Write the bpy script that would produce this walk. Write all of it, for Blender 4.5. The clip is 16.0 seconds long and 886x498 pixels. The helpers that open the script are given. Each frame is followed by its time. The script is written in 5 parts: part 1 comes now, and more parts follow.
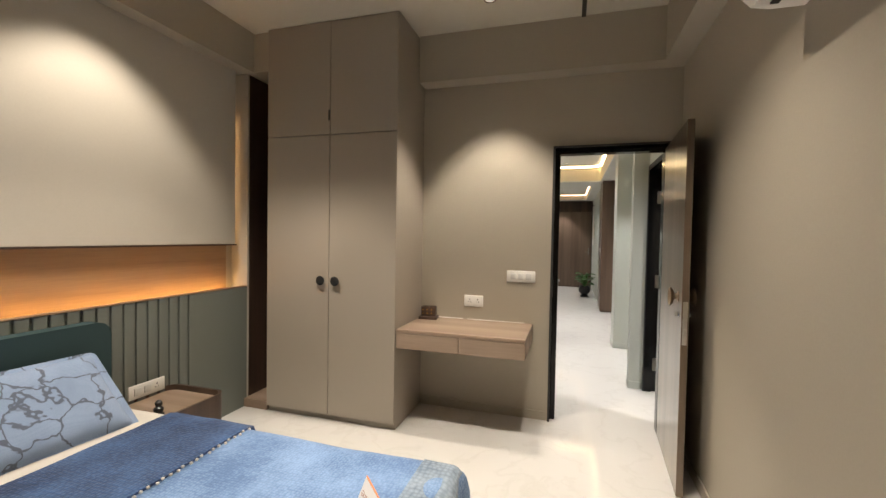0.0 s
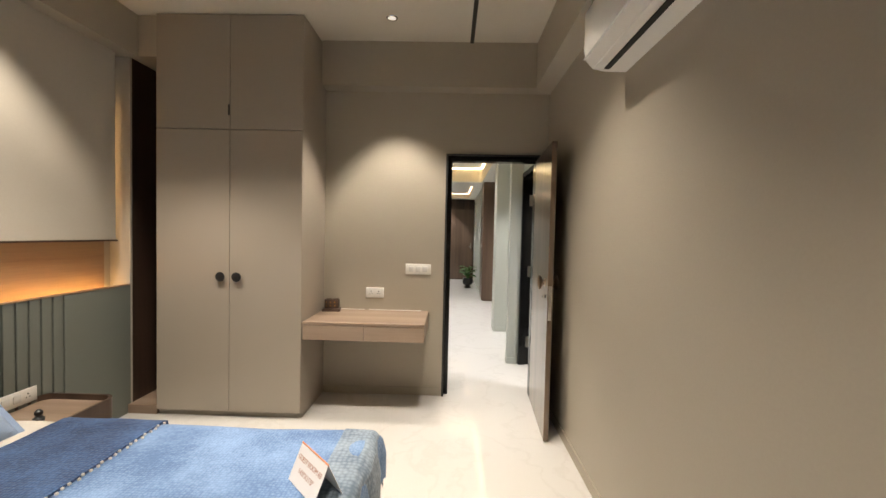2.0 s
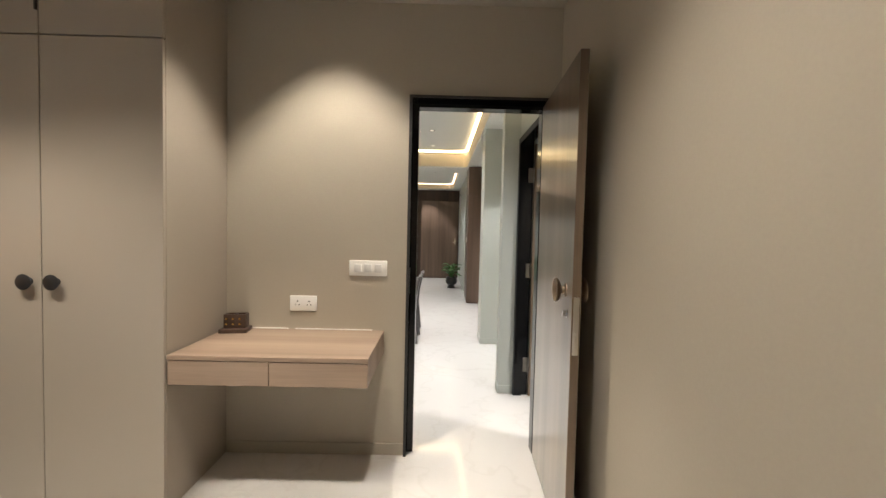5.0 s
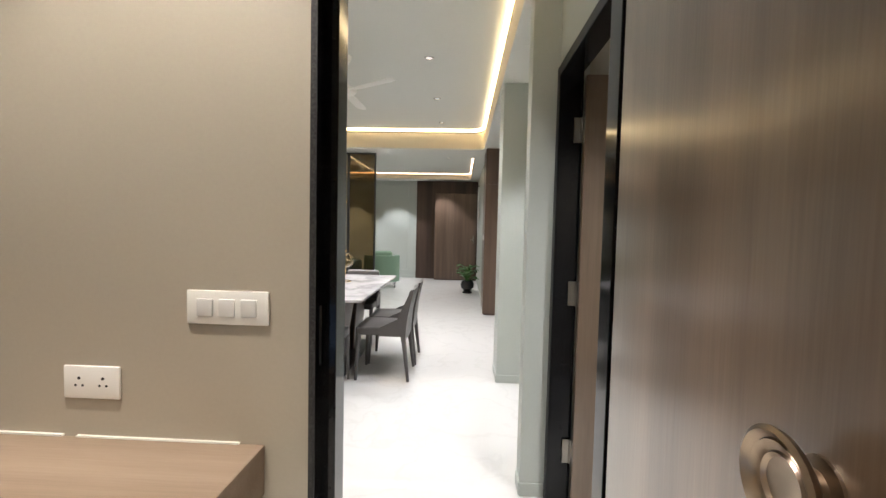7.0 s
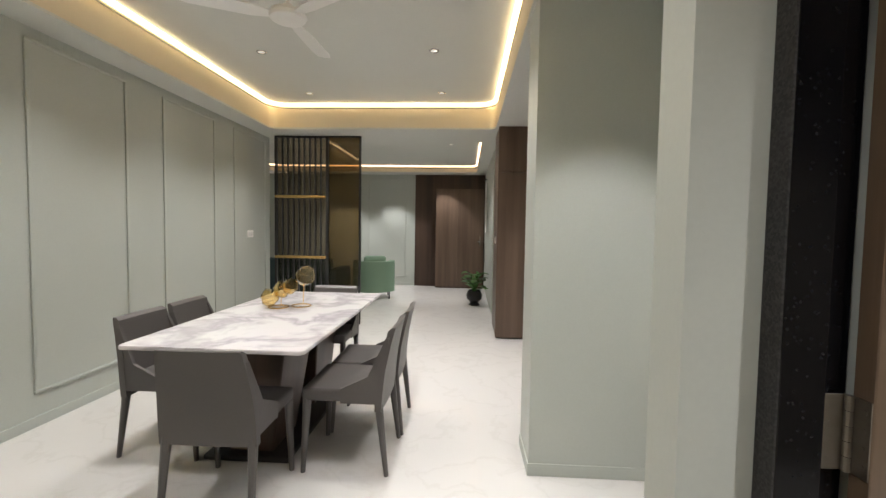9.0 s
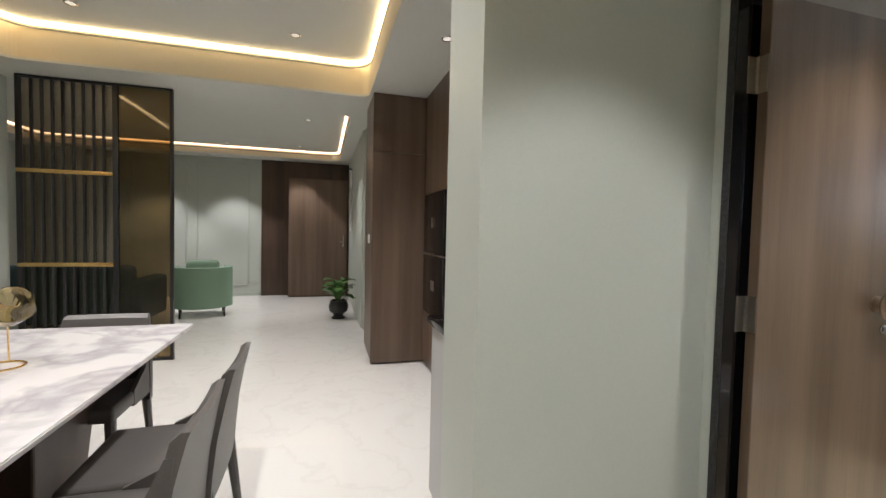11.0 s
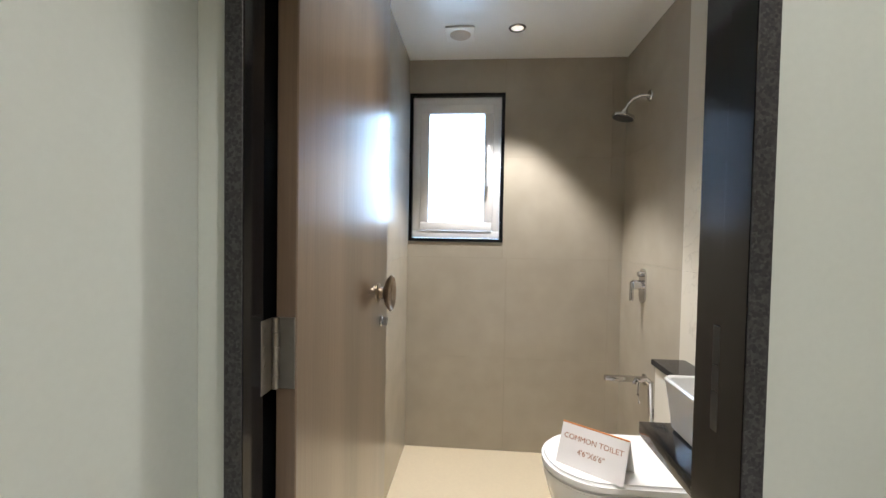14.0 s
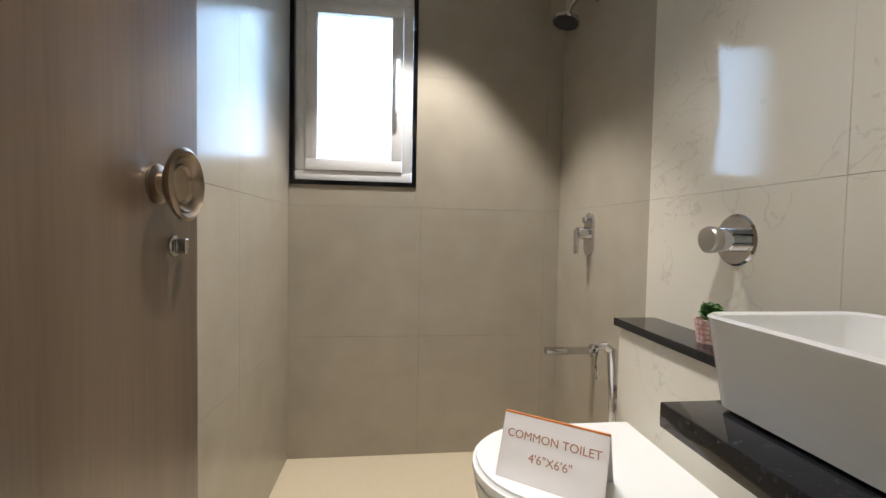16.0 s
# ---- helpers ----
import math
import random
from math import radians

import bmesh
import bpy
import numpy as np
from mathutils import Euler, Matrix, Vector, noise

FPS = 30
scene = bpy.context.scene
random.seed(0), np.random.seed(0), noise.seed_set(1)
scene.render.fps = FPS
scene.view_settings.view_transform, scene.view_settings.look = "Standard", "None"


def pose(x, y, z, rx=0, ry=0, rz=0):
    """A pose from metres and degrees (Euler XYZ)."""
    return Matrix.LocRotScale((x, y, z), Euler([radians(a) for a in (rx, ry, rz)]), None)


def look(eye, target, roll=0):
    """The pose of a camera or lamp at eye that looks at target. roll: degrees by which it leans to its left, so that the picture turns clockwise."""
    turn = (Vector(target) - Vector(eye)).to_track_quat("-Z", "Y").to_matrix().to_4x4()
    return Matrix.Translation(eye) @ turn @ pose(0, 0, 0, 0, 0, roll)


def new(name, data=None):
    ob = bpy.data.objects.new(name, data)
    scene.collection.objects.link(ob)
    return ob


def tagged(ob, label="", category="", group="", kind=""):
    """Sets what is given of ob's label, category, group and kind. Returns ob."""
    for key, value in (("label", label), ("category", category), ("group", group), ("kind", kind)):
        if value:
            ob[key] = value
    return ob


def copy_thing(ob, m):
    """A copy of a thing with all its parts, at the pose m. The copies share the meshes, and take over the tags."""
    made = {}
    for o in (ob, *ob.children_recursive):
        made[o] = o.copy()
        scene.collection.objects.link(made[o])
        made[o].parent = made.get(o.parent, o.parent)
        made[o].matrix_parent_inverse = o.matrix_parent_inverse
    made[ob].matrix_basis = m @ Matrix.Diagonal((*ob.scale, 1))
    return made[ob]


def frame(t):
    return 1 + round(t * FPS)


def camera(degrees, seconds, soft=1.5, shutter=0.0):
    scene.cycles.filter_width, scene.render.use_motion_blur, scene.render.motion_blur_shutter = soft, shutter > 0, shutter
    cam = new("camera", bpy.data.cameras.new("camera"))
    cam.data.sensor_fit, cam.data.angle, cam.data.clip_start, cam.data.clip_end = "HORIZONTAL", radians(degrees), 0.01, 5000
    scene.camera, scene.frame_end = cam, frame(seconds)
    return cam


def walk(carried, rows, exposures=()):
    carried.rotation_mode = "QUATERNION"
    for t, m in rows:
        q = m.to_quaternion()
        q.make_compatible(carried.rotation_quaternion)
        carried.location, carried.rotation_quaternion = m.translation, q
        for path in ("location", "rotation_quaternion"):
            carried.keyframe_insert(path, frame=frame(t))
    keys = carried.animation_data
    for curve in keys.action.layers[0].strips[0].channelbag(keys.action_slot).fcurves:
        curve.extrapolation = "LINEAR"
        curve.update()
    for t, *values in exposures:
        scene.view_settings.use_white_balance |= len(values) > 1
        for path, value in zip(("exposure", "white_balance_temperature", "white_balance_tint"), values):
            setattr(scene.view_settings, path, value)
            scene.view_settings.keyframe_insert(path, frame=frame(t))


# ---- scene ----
cam = camera(93.0, 16.0)
PATH = [
    (0, (0.059, -0.016, 1.433), (-0.518, 1.898, 1.377), 1.0),
    (0.5, (0.052, -0.156, 1.443), (-0.332, 1.806, 1.385), 1.1),
    (1, (0.022, -0.266, 1.449), (-0.203, 1.72, 1.39), 1.1),
    (1.5, (0.004, -0.33, 1.446), (-0.108, 1.666, 1.381), 1.2),
    (2, (-0.014, -0.347, 1.443), (-0.056, 1.651, 1.374), 1.3),
    (2.5, (-0.026, -0.295, 1.422), (-0.019, 1.703, 1.351), 1.3),
    (3, (-0.009, -0.147, 1.411), (0.017, 1.851, 1.333), 1.3),
    (3.5, (0.033, 0.028, 1.4), (0.061, 2.026, 1.316), 1.3),
    (4, (0.048, 0.25, 1.385), (0.08, 2.248, 1.302), 1.2),
    (4.2, (0.054, 0.36, 1.371), (0.089, 2.359, 1.298), 1.3),
    (6.3, (0.267, 1.791, 1.348), (0.223, 3.788, 1.251), 1.3),
    (6.5, (0.294, 1.928, 1.364), (0.236, 3.924, 1.266), 1.3),
    (7, (0.314, 2.283, 1.355), (0.223, 4.278, 1.257), 1.3),
    (7.5, (0.315, 2.611, 1.364), (0.198, 4.606, 1.27), 1.1),
    (8, (0.323, 2.959, 1.363), (0.199, 4.953, 1.264), 0.9),
    (10.3, (0.173, 4.483, 1.32), (0.23, 6.481, 1.233), 0.9),
    (10.5, (0.165, 4.58, 1.311), (0.341, 6.571, 1.229), 1.0),
    (11, (0.203, 4.815, 1.301), (0.754, 6.736, 1.222), 1.3),
    (11.5, (0.256, 4.991, 1.284), (1.259, 6.72, 1.214), 1.5),
    (12, (0.267, 5.168, 1.268), (1.691, 6.572, 1.21), 1.5),
    (12.5, (0.343, 5.303, 1.264), (2.05, 6.344, 1.212), 1.3),
    (13, (0.511, 5.409, 1.268), (2.391, 6.088, 1.216), 1.3),
    (13.5, (0.698, 5.501, 1.258), (2.659, 5.89, 1.203), 1.2),
    (14, (0.902, 5.553, 1.249), (2.894, 5.713, 1.19), 1.0),
    (14.5, (1.151, 5.554, 1.221), (3.15, 5.55, 1.156), 1.0),
    (15, (1.352, 5.524, 1.171), (3.349, 5.42, 1.114), 1.1),
    (15.5, (1.441, 5.512, 1.143), (3.432, 5.325, 1.083), 1.1),
    (16, (1.475, 5.493, 1.009), (3.461, 5.266, 0.934), 1.1),
]
walk(cam, [(t, look(eye, target, roll)) for t, eye, target, roll in PATH],
     [(0.0, -0.1, 6500, 10), (1.2, -0.05, 6500, 10), (2.5, 0.06, 6500, 10), (4.0, 0.02, 6500, 10), (6.5, 0.1, 6050, 10), (7.5, 0.1, 6050, 10), (8.0, 0.0, 6350, 10), (10.3, -0.25, 6350, 10), (12.0, -0.3, 6300, 10), (13.0, -0.3, 6300, 10), (14.0, -0.05, 6400, 10), (14.5, 0.03, 6450, 10), (15.0, 0.0, 6450, 10), (15.5, -0.2, 6550, 10), (16.0, -0.36, 6550, 10)])

# ---- world and large lights ----
world = bpy.data.worlds.new("world")
scene.world = world
world.use_nodes = True
wn = world.node_tree.nodes
sky = wn.new("ShaderNodeTexSky")
sky.sky_type = "NISHITA"
sky.sun_disc = False
sky.sun_elevation, sky.sun_rotation = radians(50), radians(90)
world.node_tree.links.new(sky.outputs["Color"], wn["Background"].inputs["Color"])
wn["Background"].inputs["Strength"].default_value = 0.1

WARM = (1.0, 0.80, 0.58)
WHITE = (1.0, 0.88, 0.735)
COOL = (0.98, 0.94, 0.915)


def spot(x, y, z, watts, color, degrees=72, blend=0.45, size=0.03, tilt=(0, 0)):
    data = bpy.data.lights.new("downlight_lamp", "SPOT")
    data.energy, data.color, data.spot_size, data.spot_blend, data.shadow_soft_size = watts, color, radians(degrees), blend, size
    ob = new("downlight_lamp", data)
    ob.matrix_world = pose(x, y, z, tilt[0], tilt[1], 0)
    return ob


def area(name, m, sx, sy, watts, color):
    data = bpy.data.lights.new(name, "AREA")
    data.shape, data.size, data.size_y, data.energy, data.color = "RECTANGLE", sx, sy, watts, color
    ob = new(name, data)
    ob.matrix_world = m
    return ob


BED_CEIL, HALL_SOFFIT, HALL_CEIL, LIVING_CEIL, TOILET_CEIL = 3.05, 2.61, 2.925, 2.765, 2.31
# recessed downlights, one of them an added fill: x, y, z, watts, colour, beam
DOWNLIGHTS = [
    (-0.50, 2.84, BED_CEIL, 190, WHITE, 75), (-2.05, 1.66, BED_CEIL, 125, WHITE, 92), (-1.38, 1.70, BED_CEIL, 130, WHITE, 90),
    (-2.05, 0.30, BED_CEIL, 88, WHITE, 92), (0.0, 1.75, BED_CEIL, 200, WHITE, 96), (-0.40, -0.10, BED_CEIL, 190, WHITE, 96),
    (0.98, 5.30, HALL_SOFFIT, 74, COOL, 84),
    (0.0, 10.8, LIVING_CEIL, 130, COOL, 95), (-0.2, 12.8, LIVING_CEIL, 120, COOL, 80), (-1.4, 12.9, LIVING_CEIL, 140, COOL, 80), (-2.6, 12.9, LIVING_CEIL, 140, COOL, 80), (-2.0, 10.8, LIVING_CEIL, 90, COOL, 90),
    (3.08, 5.37, TOILET_CEIL, 130, COOL, 80), (2.00, 5.42, TOILET_CEIL, 74, COOL, 110),
    # the soffit lamp at y 3.76 is an added fill for the pier
    (1.40, 3.25, 2.70, 190, COOL, 110), (0.30, 3.76, HALL_SOFFIT, 60, COOL, 100),
    (1.0, 7.6, HALL_SOFFIT, 110, COOL, 110),
] + [(x, y, HALL_CEIL, 113, COOL, 105) for x in (-1.60, -0.035) for y in (5.02, 6.24, 7.46, 8.62)]
for x, y, z, watts, color, degrees in DOWNLIGHTS:
    spot(x, y, z - 0.03, watts, color, degrees, 0.9 if degrees > 94 else 0.45)

# ---- materials ----


def material(name, color, rough=0.5, metal=0.0, grain=40.0, vary=0.06, bump=0.05, stain=1.2, coat=0.0, scale=(1, 1, 1)):
    """A painted or moulded surface: fine grain and broad stains in colour, roughness and relief."""
    m = bpy.data.materials.new(name)
    m.use_nodes = True
    nt = m.node_tree
    b = nt.nodes["Principled BSDF"]
    tc = nt.nodes.new("ShaderNodeTexCoord")
    mp = nt.nodes.new("ShaderNodeMapping")
    mp.inputs["Scale"].default_value = scale
    nt.links.new(tc.outputs["Object"], mp.inputs["Vector"])
    fine, broad = nt.nodes.new("ShaderNodeTexNoise"), nt.nodes.new("ShaderNodeTexNoise")
    fine.inputs["Scale"].default_value, broad.inputs["Scale"].default_value = grain, stain
    fine.inputs["Detail"].default_value = 4
    broad.inputs["Detail"].default_value = 3
    for n in (fine, broad):
        nt.links.new(mp.outputs["Vector"], n.inputs["Vector"])
    mix = nt.nodes.new("ShaderNodeMath")
    mix.operation = "MULTIPLY_ADD"
    mix.inputs[1].default_value = 0.5
    half = nt.nodes.new("ShaderNodeMath")
    half.operation = "MULTIPLY"
    half.inputs[1].default_value = 0.5
    nt.links.new(broad.outputs["Fac"], half.inputs[0])
    nt.links.new(fine.outputs["Fac"], mix.inputs[0])
    nt.links.new(half.outputs[0], mix.inputs[2])
    ramp = nt.nodes.new("ShaderNodeValToRGB")
    ramp.color_ramp.elements[0].position, ramp.color_ramp.elements[1].position = 0.3, 0.7
    ramp.color_ramp.elements[0].color = (*[c * (1 - vary) for c in color], 1)
    ramp.color_ramp.elements[1].color = (*[min(1, c * (1 + vary)) for c in color], 1)
    nt.links.new(mix.outputs[0], ramp.inputs["Fac"])
    nt.links.new(ramp.outputs["Color"], b.inputs["Base Color"])
    rr = nt.nodes.new("ShaderNodeMapRange")
    rr.inputs["To Min"].default_value, rr.inputs["To Max"].default_value = max(0.02, rough * 0.85), min(1, rough * 1.15)
    nt.links.new(broad.outputs["Fac"], rr.inputs["Value"])
    nt.links.new(rr.outputs["Result"], b.inputs["Roughness"])
    b.inputs["Metallic"].default_value = metal
    b.inputs["Coat Weight"].default_value = coat
    if bump:
        bp = nt.nodes.new("ShaderNodeBump")
        bp.inputs["Strength"].default_value, bp.inputs["Distance"].default_value = bump, 0.004
        nt.links.new(fine.outputs["Fac"], bp.inputs["Height"])
        nt.links.new(bp.outputs["Normal"], b.inputs["Normal"])
    return m


def wood(name, dark, light, rough=0.4, along="z", rings=7.0):
    """Straight-grained veneer with broad bands and fine pores."""
    m = material(name, light, rough, bump=0.0)
    nt = m.node_tree
    b = nt.nodes["Principled BSDF"]
    nt.links.remove(b.inputs["Roughness"].links[0])
    b.inputs["Roughness"].default_value = rough
    tc = nt.nodes["Texture Coordinate"]
    mp = nt.nodes.new("ShaderNodeMapping")
    mp.inputs["Scale"].default_value = {"z": (1, 1, 0.04), "x": (0.04, 1, 1), "y": (1, 0.04, 1)}[along]
    nt.links.new(tc.outputs["Object"], mp.inputs["Vector"])
    band, pore = nt.nodes.new("ShaderNodeTexNoise"), nt.nodes.new("ShaderNodeTexNoise")
    band.inputs["Scale"].default_value, band.inputs["Detail"].default_value = rings, 5
    pore.inputs["Scale"].default_value, pore.inputs["Detail"].default_value = 160, 3
    for n in (band, pore):
        nt.links.new(mp.outputs["Vector"], n.inputs["Vector"])
    add = nt.nodes.new("ShaderNodeMath")
    add.operation = "MULTIPLY_ADD"
    add.inputs[1].default_value = 0.2
    nt.links.new(pore.outputs["Fac"], add.inputs[0])
    nt.links.new(band.outputs["Fac"], add.inputs[2])
    ramp = nt.nodes.new("ShaderNodeValToRGB")
    ramp.color_ramp.elements[0].position, ramp.color_ramp.elements[1].position = 0.42, 0.82
    ramp.color_ramp.elements[0].color, ramp.color_ramp.elements[1].color = (*dark, 1), (*light, 1)
    nt.links.new(add.outputs[0], ramp.inputs["Fac"])
    nt.links.new(ramp.outputs["Color"], b.inputs["Base Color"])
    bp = nt.nodes.new("ShaderNodeBump")
    bp.inputs["Strength"].default_value, bp.inputs["Distance"].default_value = 0.12, 0.002
    nt.links.new(pore.outputs["Fac"], bp.inputs["Height"])
    nt.links.new(bp.outputs["Normal"], b.inputs["Normal"])
    return m


def marble(name, base, vein, rough=0.12, scale=1.6, sharp=0.06, amount=1.0):
    """Polished stone with drifting veins."""
    m = material(name, base, rough, bump=0.0)
    nt = m.node_tree
    b = nt.nodes["Principled BSDF"]
    tc = nt.nodes["Texture Coordinate"]
    warp, veins = nt.nodes.new("ShaderNodeTexNoise"), nt.nodes.new("ShaderNodeTexNoise")
    warp.inputs["Scale"].default_value, warp.inputs["Detail"].default_value = scale * 0.7, 4
    nt.links.new(tc.outputs["Object"], warp.inputs["Vector"])
    vm = nt.nodes.new("ShaderNodeVectorMath")
    vm.operation = "MULTIPLY_ADD"
    vm.inputs[1].default_value = (0.9, 0.9, 0.9)
    nt.links.new(warp.outputs["Color"], vm.inputs[0])
    nt.links.new(tc.outputs["Object"], vm.inputs[2])
    veins.inputs["Scale"].default_value, veins.inputs["Detail"].default_value = scale, 6
    nt.links.new(vm.outputs["Vector"], veins.inputs["Vector"])
    sub = nt.nodes.new("ShaderNodeMath")
    sub.operation = "SUBTRACT"
    sub.inputs[1].default_value = 0.5
    nt.links.new(veins.outputs["Fac"], sub.inputs[0])
    ab = nt.nodes.new("ShaderNodeMath")
    ab.operation = "ABSOLUTE"
    nt.links.new(sub.outputs[0], ab.inputs[0])
    ramp = nt.nodes.new("ShaderNodeValToRGB")
    ramp.color_ramp.elements[0].position, ramp.color_ramp.elements[1].position = 0.0, sharp
    mixed = [v * amount + c * (1 - amount) for v, c in zip(vein, base)]
    ramp.color_ramp.elements[0].color, ramp.color_ramp.elements[1].color = (*mixed, 1), (*base, 1)
    nt.links.new(ab.outputs[0], ramp.inputs["Fac"])
    nt.links.new(ramp.outputs["Color"], b.inputs["Base Color"])
    return m


def granite(name, low=(0.0035, 0.0037, 0.0045), high=(0.016, 0.017, 0.02), gloss=0.3):
    m = material(name, (0.012, 0.013, 0.015), 0.10, grain=200, bump=0.0)
    nt = m.node_tree
    b = nt.nodes["Principled BSDF"]
    tc = nt.nodes["Texture Coordinate"]
    vo = nt.nodes.new("ShaderNodeTexVoronoi")
    vo.inputs["Scale"].default_value = 330
    nt.links.new(tc.outputs["Object"], vo.inputs["Vector"])
    ramp = nt.nodes.new("ShaderNodeValToRGB")
    el = ramp.color_ramp.elements
    el[0].position, el[1].position = 0.80, 1.0
    el[0].color, el[1].color = (*low, 1), (*high, 1)
    b.inputs["Specular IOR Level"].default_value = gloss
    nt.links.new(vo.outputs["Color"], ramp.inputs["Fac"])
    nt.links.new(ramp.outputs["Color"], b.inputs["Base Color"])
    return m


def rough_granite(name):
    """Sawn, unpolished granite: grey crystals of a few millimetres in relief."""
    m = material(name, (0.05, 0.05, 0.052), 0.6, grain=200, bump=0.0)
    nt = m.node_tree
    b = nt.nodes["Principled BSDF"]
    tc = nt.nodes["Texture Coordinate"]
    vo = nt.nodes.new("ShaderNodeTexVoronoi")
    vo.inputs["Scale"].default_value = 240
    nt.links.new(tc.outputs["Object"], vo.inputs["Vector"])
    ramp = nt.nodes.new("ShaderNodeValToRGB")
    el = ramp.color_ramp.elements
    el[0].position, el[1].position = 0.25, 0.95
    el[0].color, el[1].color = (0.008, 0.008, 0.009, 1), (0.045, 0.043, 0.042, 1)
    nt.links.new(vo.outputs["Color"], ramp.inputs["Fac"])
    nt.links.new(ramp.outputs["Color"], b.inputs["Base Color"])
    bp = nt.nodes.new("ShaderNodeBump")
    bp.inputs["Strength"].default_value, bp.inputs["Distance"].default_value = 0.8, 0.003
    nt.links.new(vo.outputs["Color"], bp.inputs["Height"])
    nt.links.new(bp.outputs["Normal"], b.inputs["Normal"])
    return m


def glass(name, color, rough=0.0, alpha=None):
    m = bpy.data.materials.new(name)
    m.use_nodes = True
    b = m.node_tree.nodes["Principled BSDF"]
    b.inputs["Base Color"].default_value = (*color, 1)
    b.inputs["Roughness"].default_value = rough
    b.inputs["Transmission Weight"].default_value = 1.0
    b.inputs["IOR"].default_value = 1.45
    return m


def glow(name, color, strength):
    m = bpy.data.materials.new(name)
    m.use_nodes = True
    b = m.node_tree.nodes["Principled BSDF"]
    b.inputs["Base Color"].default_value = (*color, 1)
    b.inputs["Emission Color"].default_value = (*color, 1)
    b.inputs["Emission Strength"].default_value = strength
    return m


M_BEIGE = material("beige_wall_paint", (0.40, 0.36, 0.29), 0.55, grain=90, vary=0.03, bump=0.03)
M_BEIGE_CEIL = material("cream_ceiling_paint", (0.60, 0.56, 0.47), 0.7, grain=60, vary=0.02, bump=0.02)
M_WASH = material("pale_wall_panel", (0.52, 0.48, 0.41), 0.6, grain=90, vary=0.03, bump=0.03)
M_SAGE = material("sage_wall_paint", (0.46, 0.49, 0.45), 0.5, grain=90, vary=0.03, bump=0.03)
M_HALL_CEIL = material("hall_ceiling_paint", (0.63, 0.635, 0.585), 0.7, grain=60, vary=0.02, bump=0.02)
M_COVE = material("cream_cove_paint", (0.72, 0.63, 0.46), 0.7, grain=60, vary=0.02, bump=0.02)
M_FLOOR = marble("polished_white_floor", (0.62, 0.605, 0.58), (0.52, 0.50, 0.47), 0.06, 2.2, 0.03, 0.35)
M_WARDROBE = material("taupe_laminate", (0.335, 0.295, 0.245), 0.42, grain=150, vary=0.03, bump=0.04)
M_GROUT = material("taupe_grout", (0.30, 0.265, 0.21), 0.8, grain=200)
M_GROOVE = material("dark_groove", (0.03, 0.025, 0.02), 0.8)
M_WOOD = wood("walnut_laminate", (0.085, 0.057, 0.037), (0.19, 0.136, 0.092), 0.28)
M_WOOD.node_tree.nodes["Principled BSDF"].inputs["Coat Weight"].default_value = 0.8
M_WOOD.node_tree.nodes["Principled BSDF"].inputs["Coat Roughness"].default_value = 0.2
M_WOOD_DARK = wood("dark_walnut", (0.035, 0.020, 0.014), (0.085, 0.052, 0.036), 0.4)
M_WOOD_KITCHEN = wood("brown_cabinet_veneer", (0.085, 0.055, 0.038), (0.165, 0.112, 0.08), 0.35)
M_OAK = wood("oak_desk_laminate", (0.22, 0.155, 0.11), (0.37, 0.28, 0.21), 0.4, "x")
M_LEDGE_WOOD = wood("warm_niche_veneer", (0.20, 0.12, 0.07), (0.36, 0.24, 0.15), 0.45, "y")
M_GRANITE = granite("black_granite")
M_GRANITE_TOP = granite("speckled_granite_top", (0.012, 0.013, 0.016), (0.07, 0.07, 0.08), 0.5)
M_GRANITE_ROUGH = rough_granite("rough_cut_granite")
M_GREYGREEN = material("grey_green_panelling", (0.16, 0.175, 0.155), 0.5, grain=120, vary=0.04)
M_WHITE = material("white_plastic", (0.80, 0.79, 0.75), 0.3, grain=30, vary=0.01, bump=0.0)
M_GREYKEY = material("pale_grey_plastic", (0.66, 0.66, 0.64), 0.35, vary=0.01, bump=0.0)
M_BLACK = material("black_metal", (0.015, 0.015, 0.016), 0.35, grain=60)
M_DARK = material("dark_void", (0.01, 0.01, 0.01), 0.7)
M_CHROME = material("chrome", (0.60, 0.60, 0.61), 0.06, 1.0, vary=0.02, bump=0.0)
M_STEEL = material("brushed_steel", (0.55, 0.53, 0.50), 0.28, 1.0, vary=0.05)
M_HINGE = material("dull_hinge_steel", (0.30, 0.28, 0.25), 0.35, 1.0, vary=0.08)
M_CREAM = material("cream_plastic", (0.52, 0.45, 0.36), 0.5, vary=0.03, bump=0.0)
M_BRONZE = material("antique_bronze", (0.36, 0.29, 0.22), 0.32, 1.0, vary=0.12)
M_BRASS = material("brass", (0.75, 0.50, 0.20), 0.25, 1.0, vary=0.06)
M_CERAMIC = material("white_ceramic", (0.83, 0.83, 0.81), 0.08, vary=0.01, bump=0.0)
M_TILE = material("taupe_wall_tile", (0.38, 0.34, 0.275), 0.22, grain=7, vary=0.10, bump=0.0)
M_TFLOOR = material("cream_floor_tile", (0.72, 0.62, 0.45), 0.35, grain=70, vary=0.04, bump=0.02)
M_TMARBLE = marble("cream_marble_tile", (0.66, 0.62, 0.53), (0.34, 0.30, 0.25), 0.05, 3.0, 0.007, 0.3)
M_TOPMARBLE = marble("veined_table_stone", (0.62, 0.60, 0.60), (0.26, 0.245, 0.27), 0.08, 2.1, 0.09, 0.6)
M_LEATHER = material("grey_leather", (0.085, 0.078, 0.075), 0.42, grain=160, vary=0.08, bump=0.15)
M_FABRIC_GREEN = material("sage_upholstery", (0.20, 0.31, 0.22), 0.8, grain=220, vary=0.1, bump=0.2)
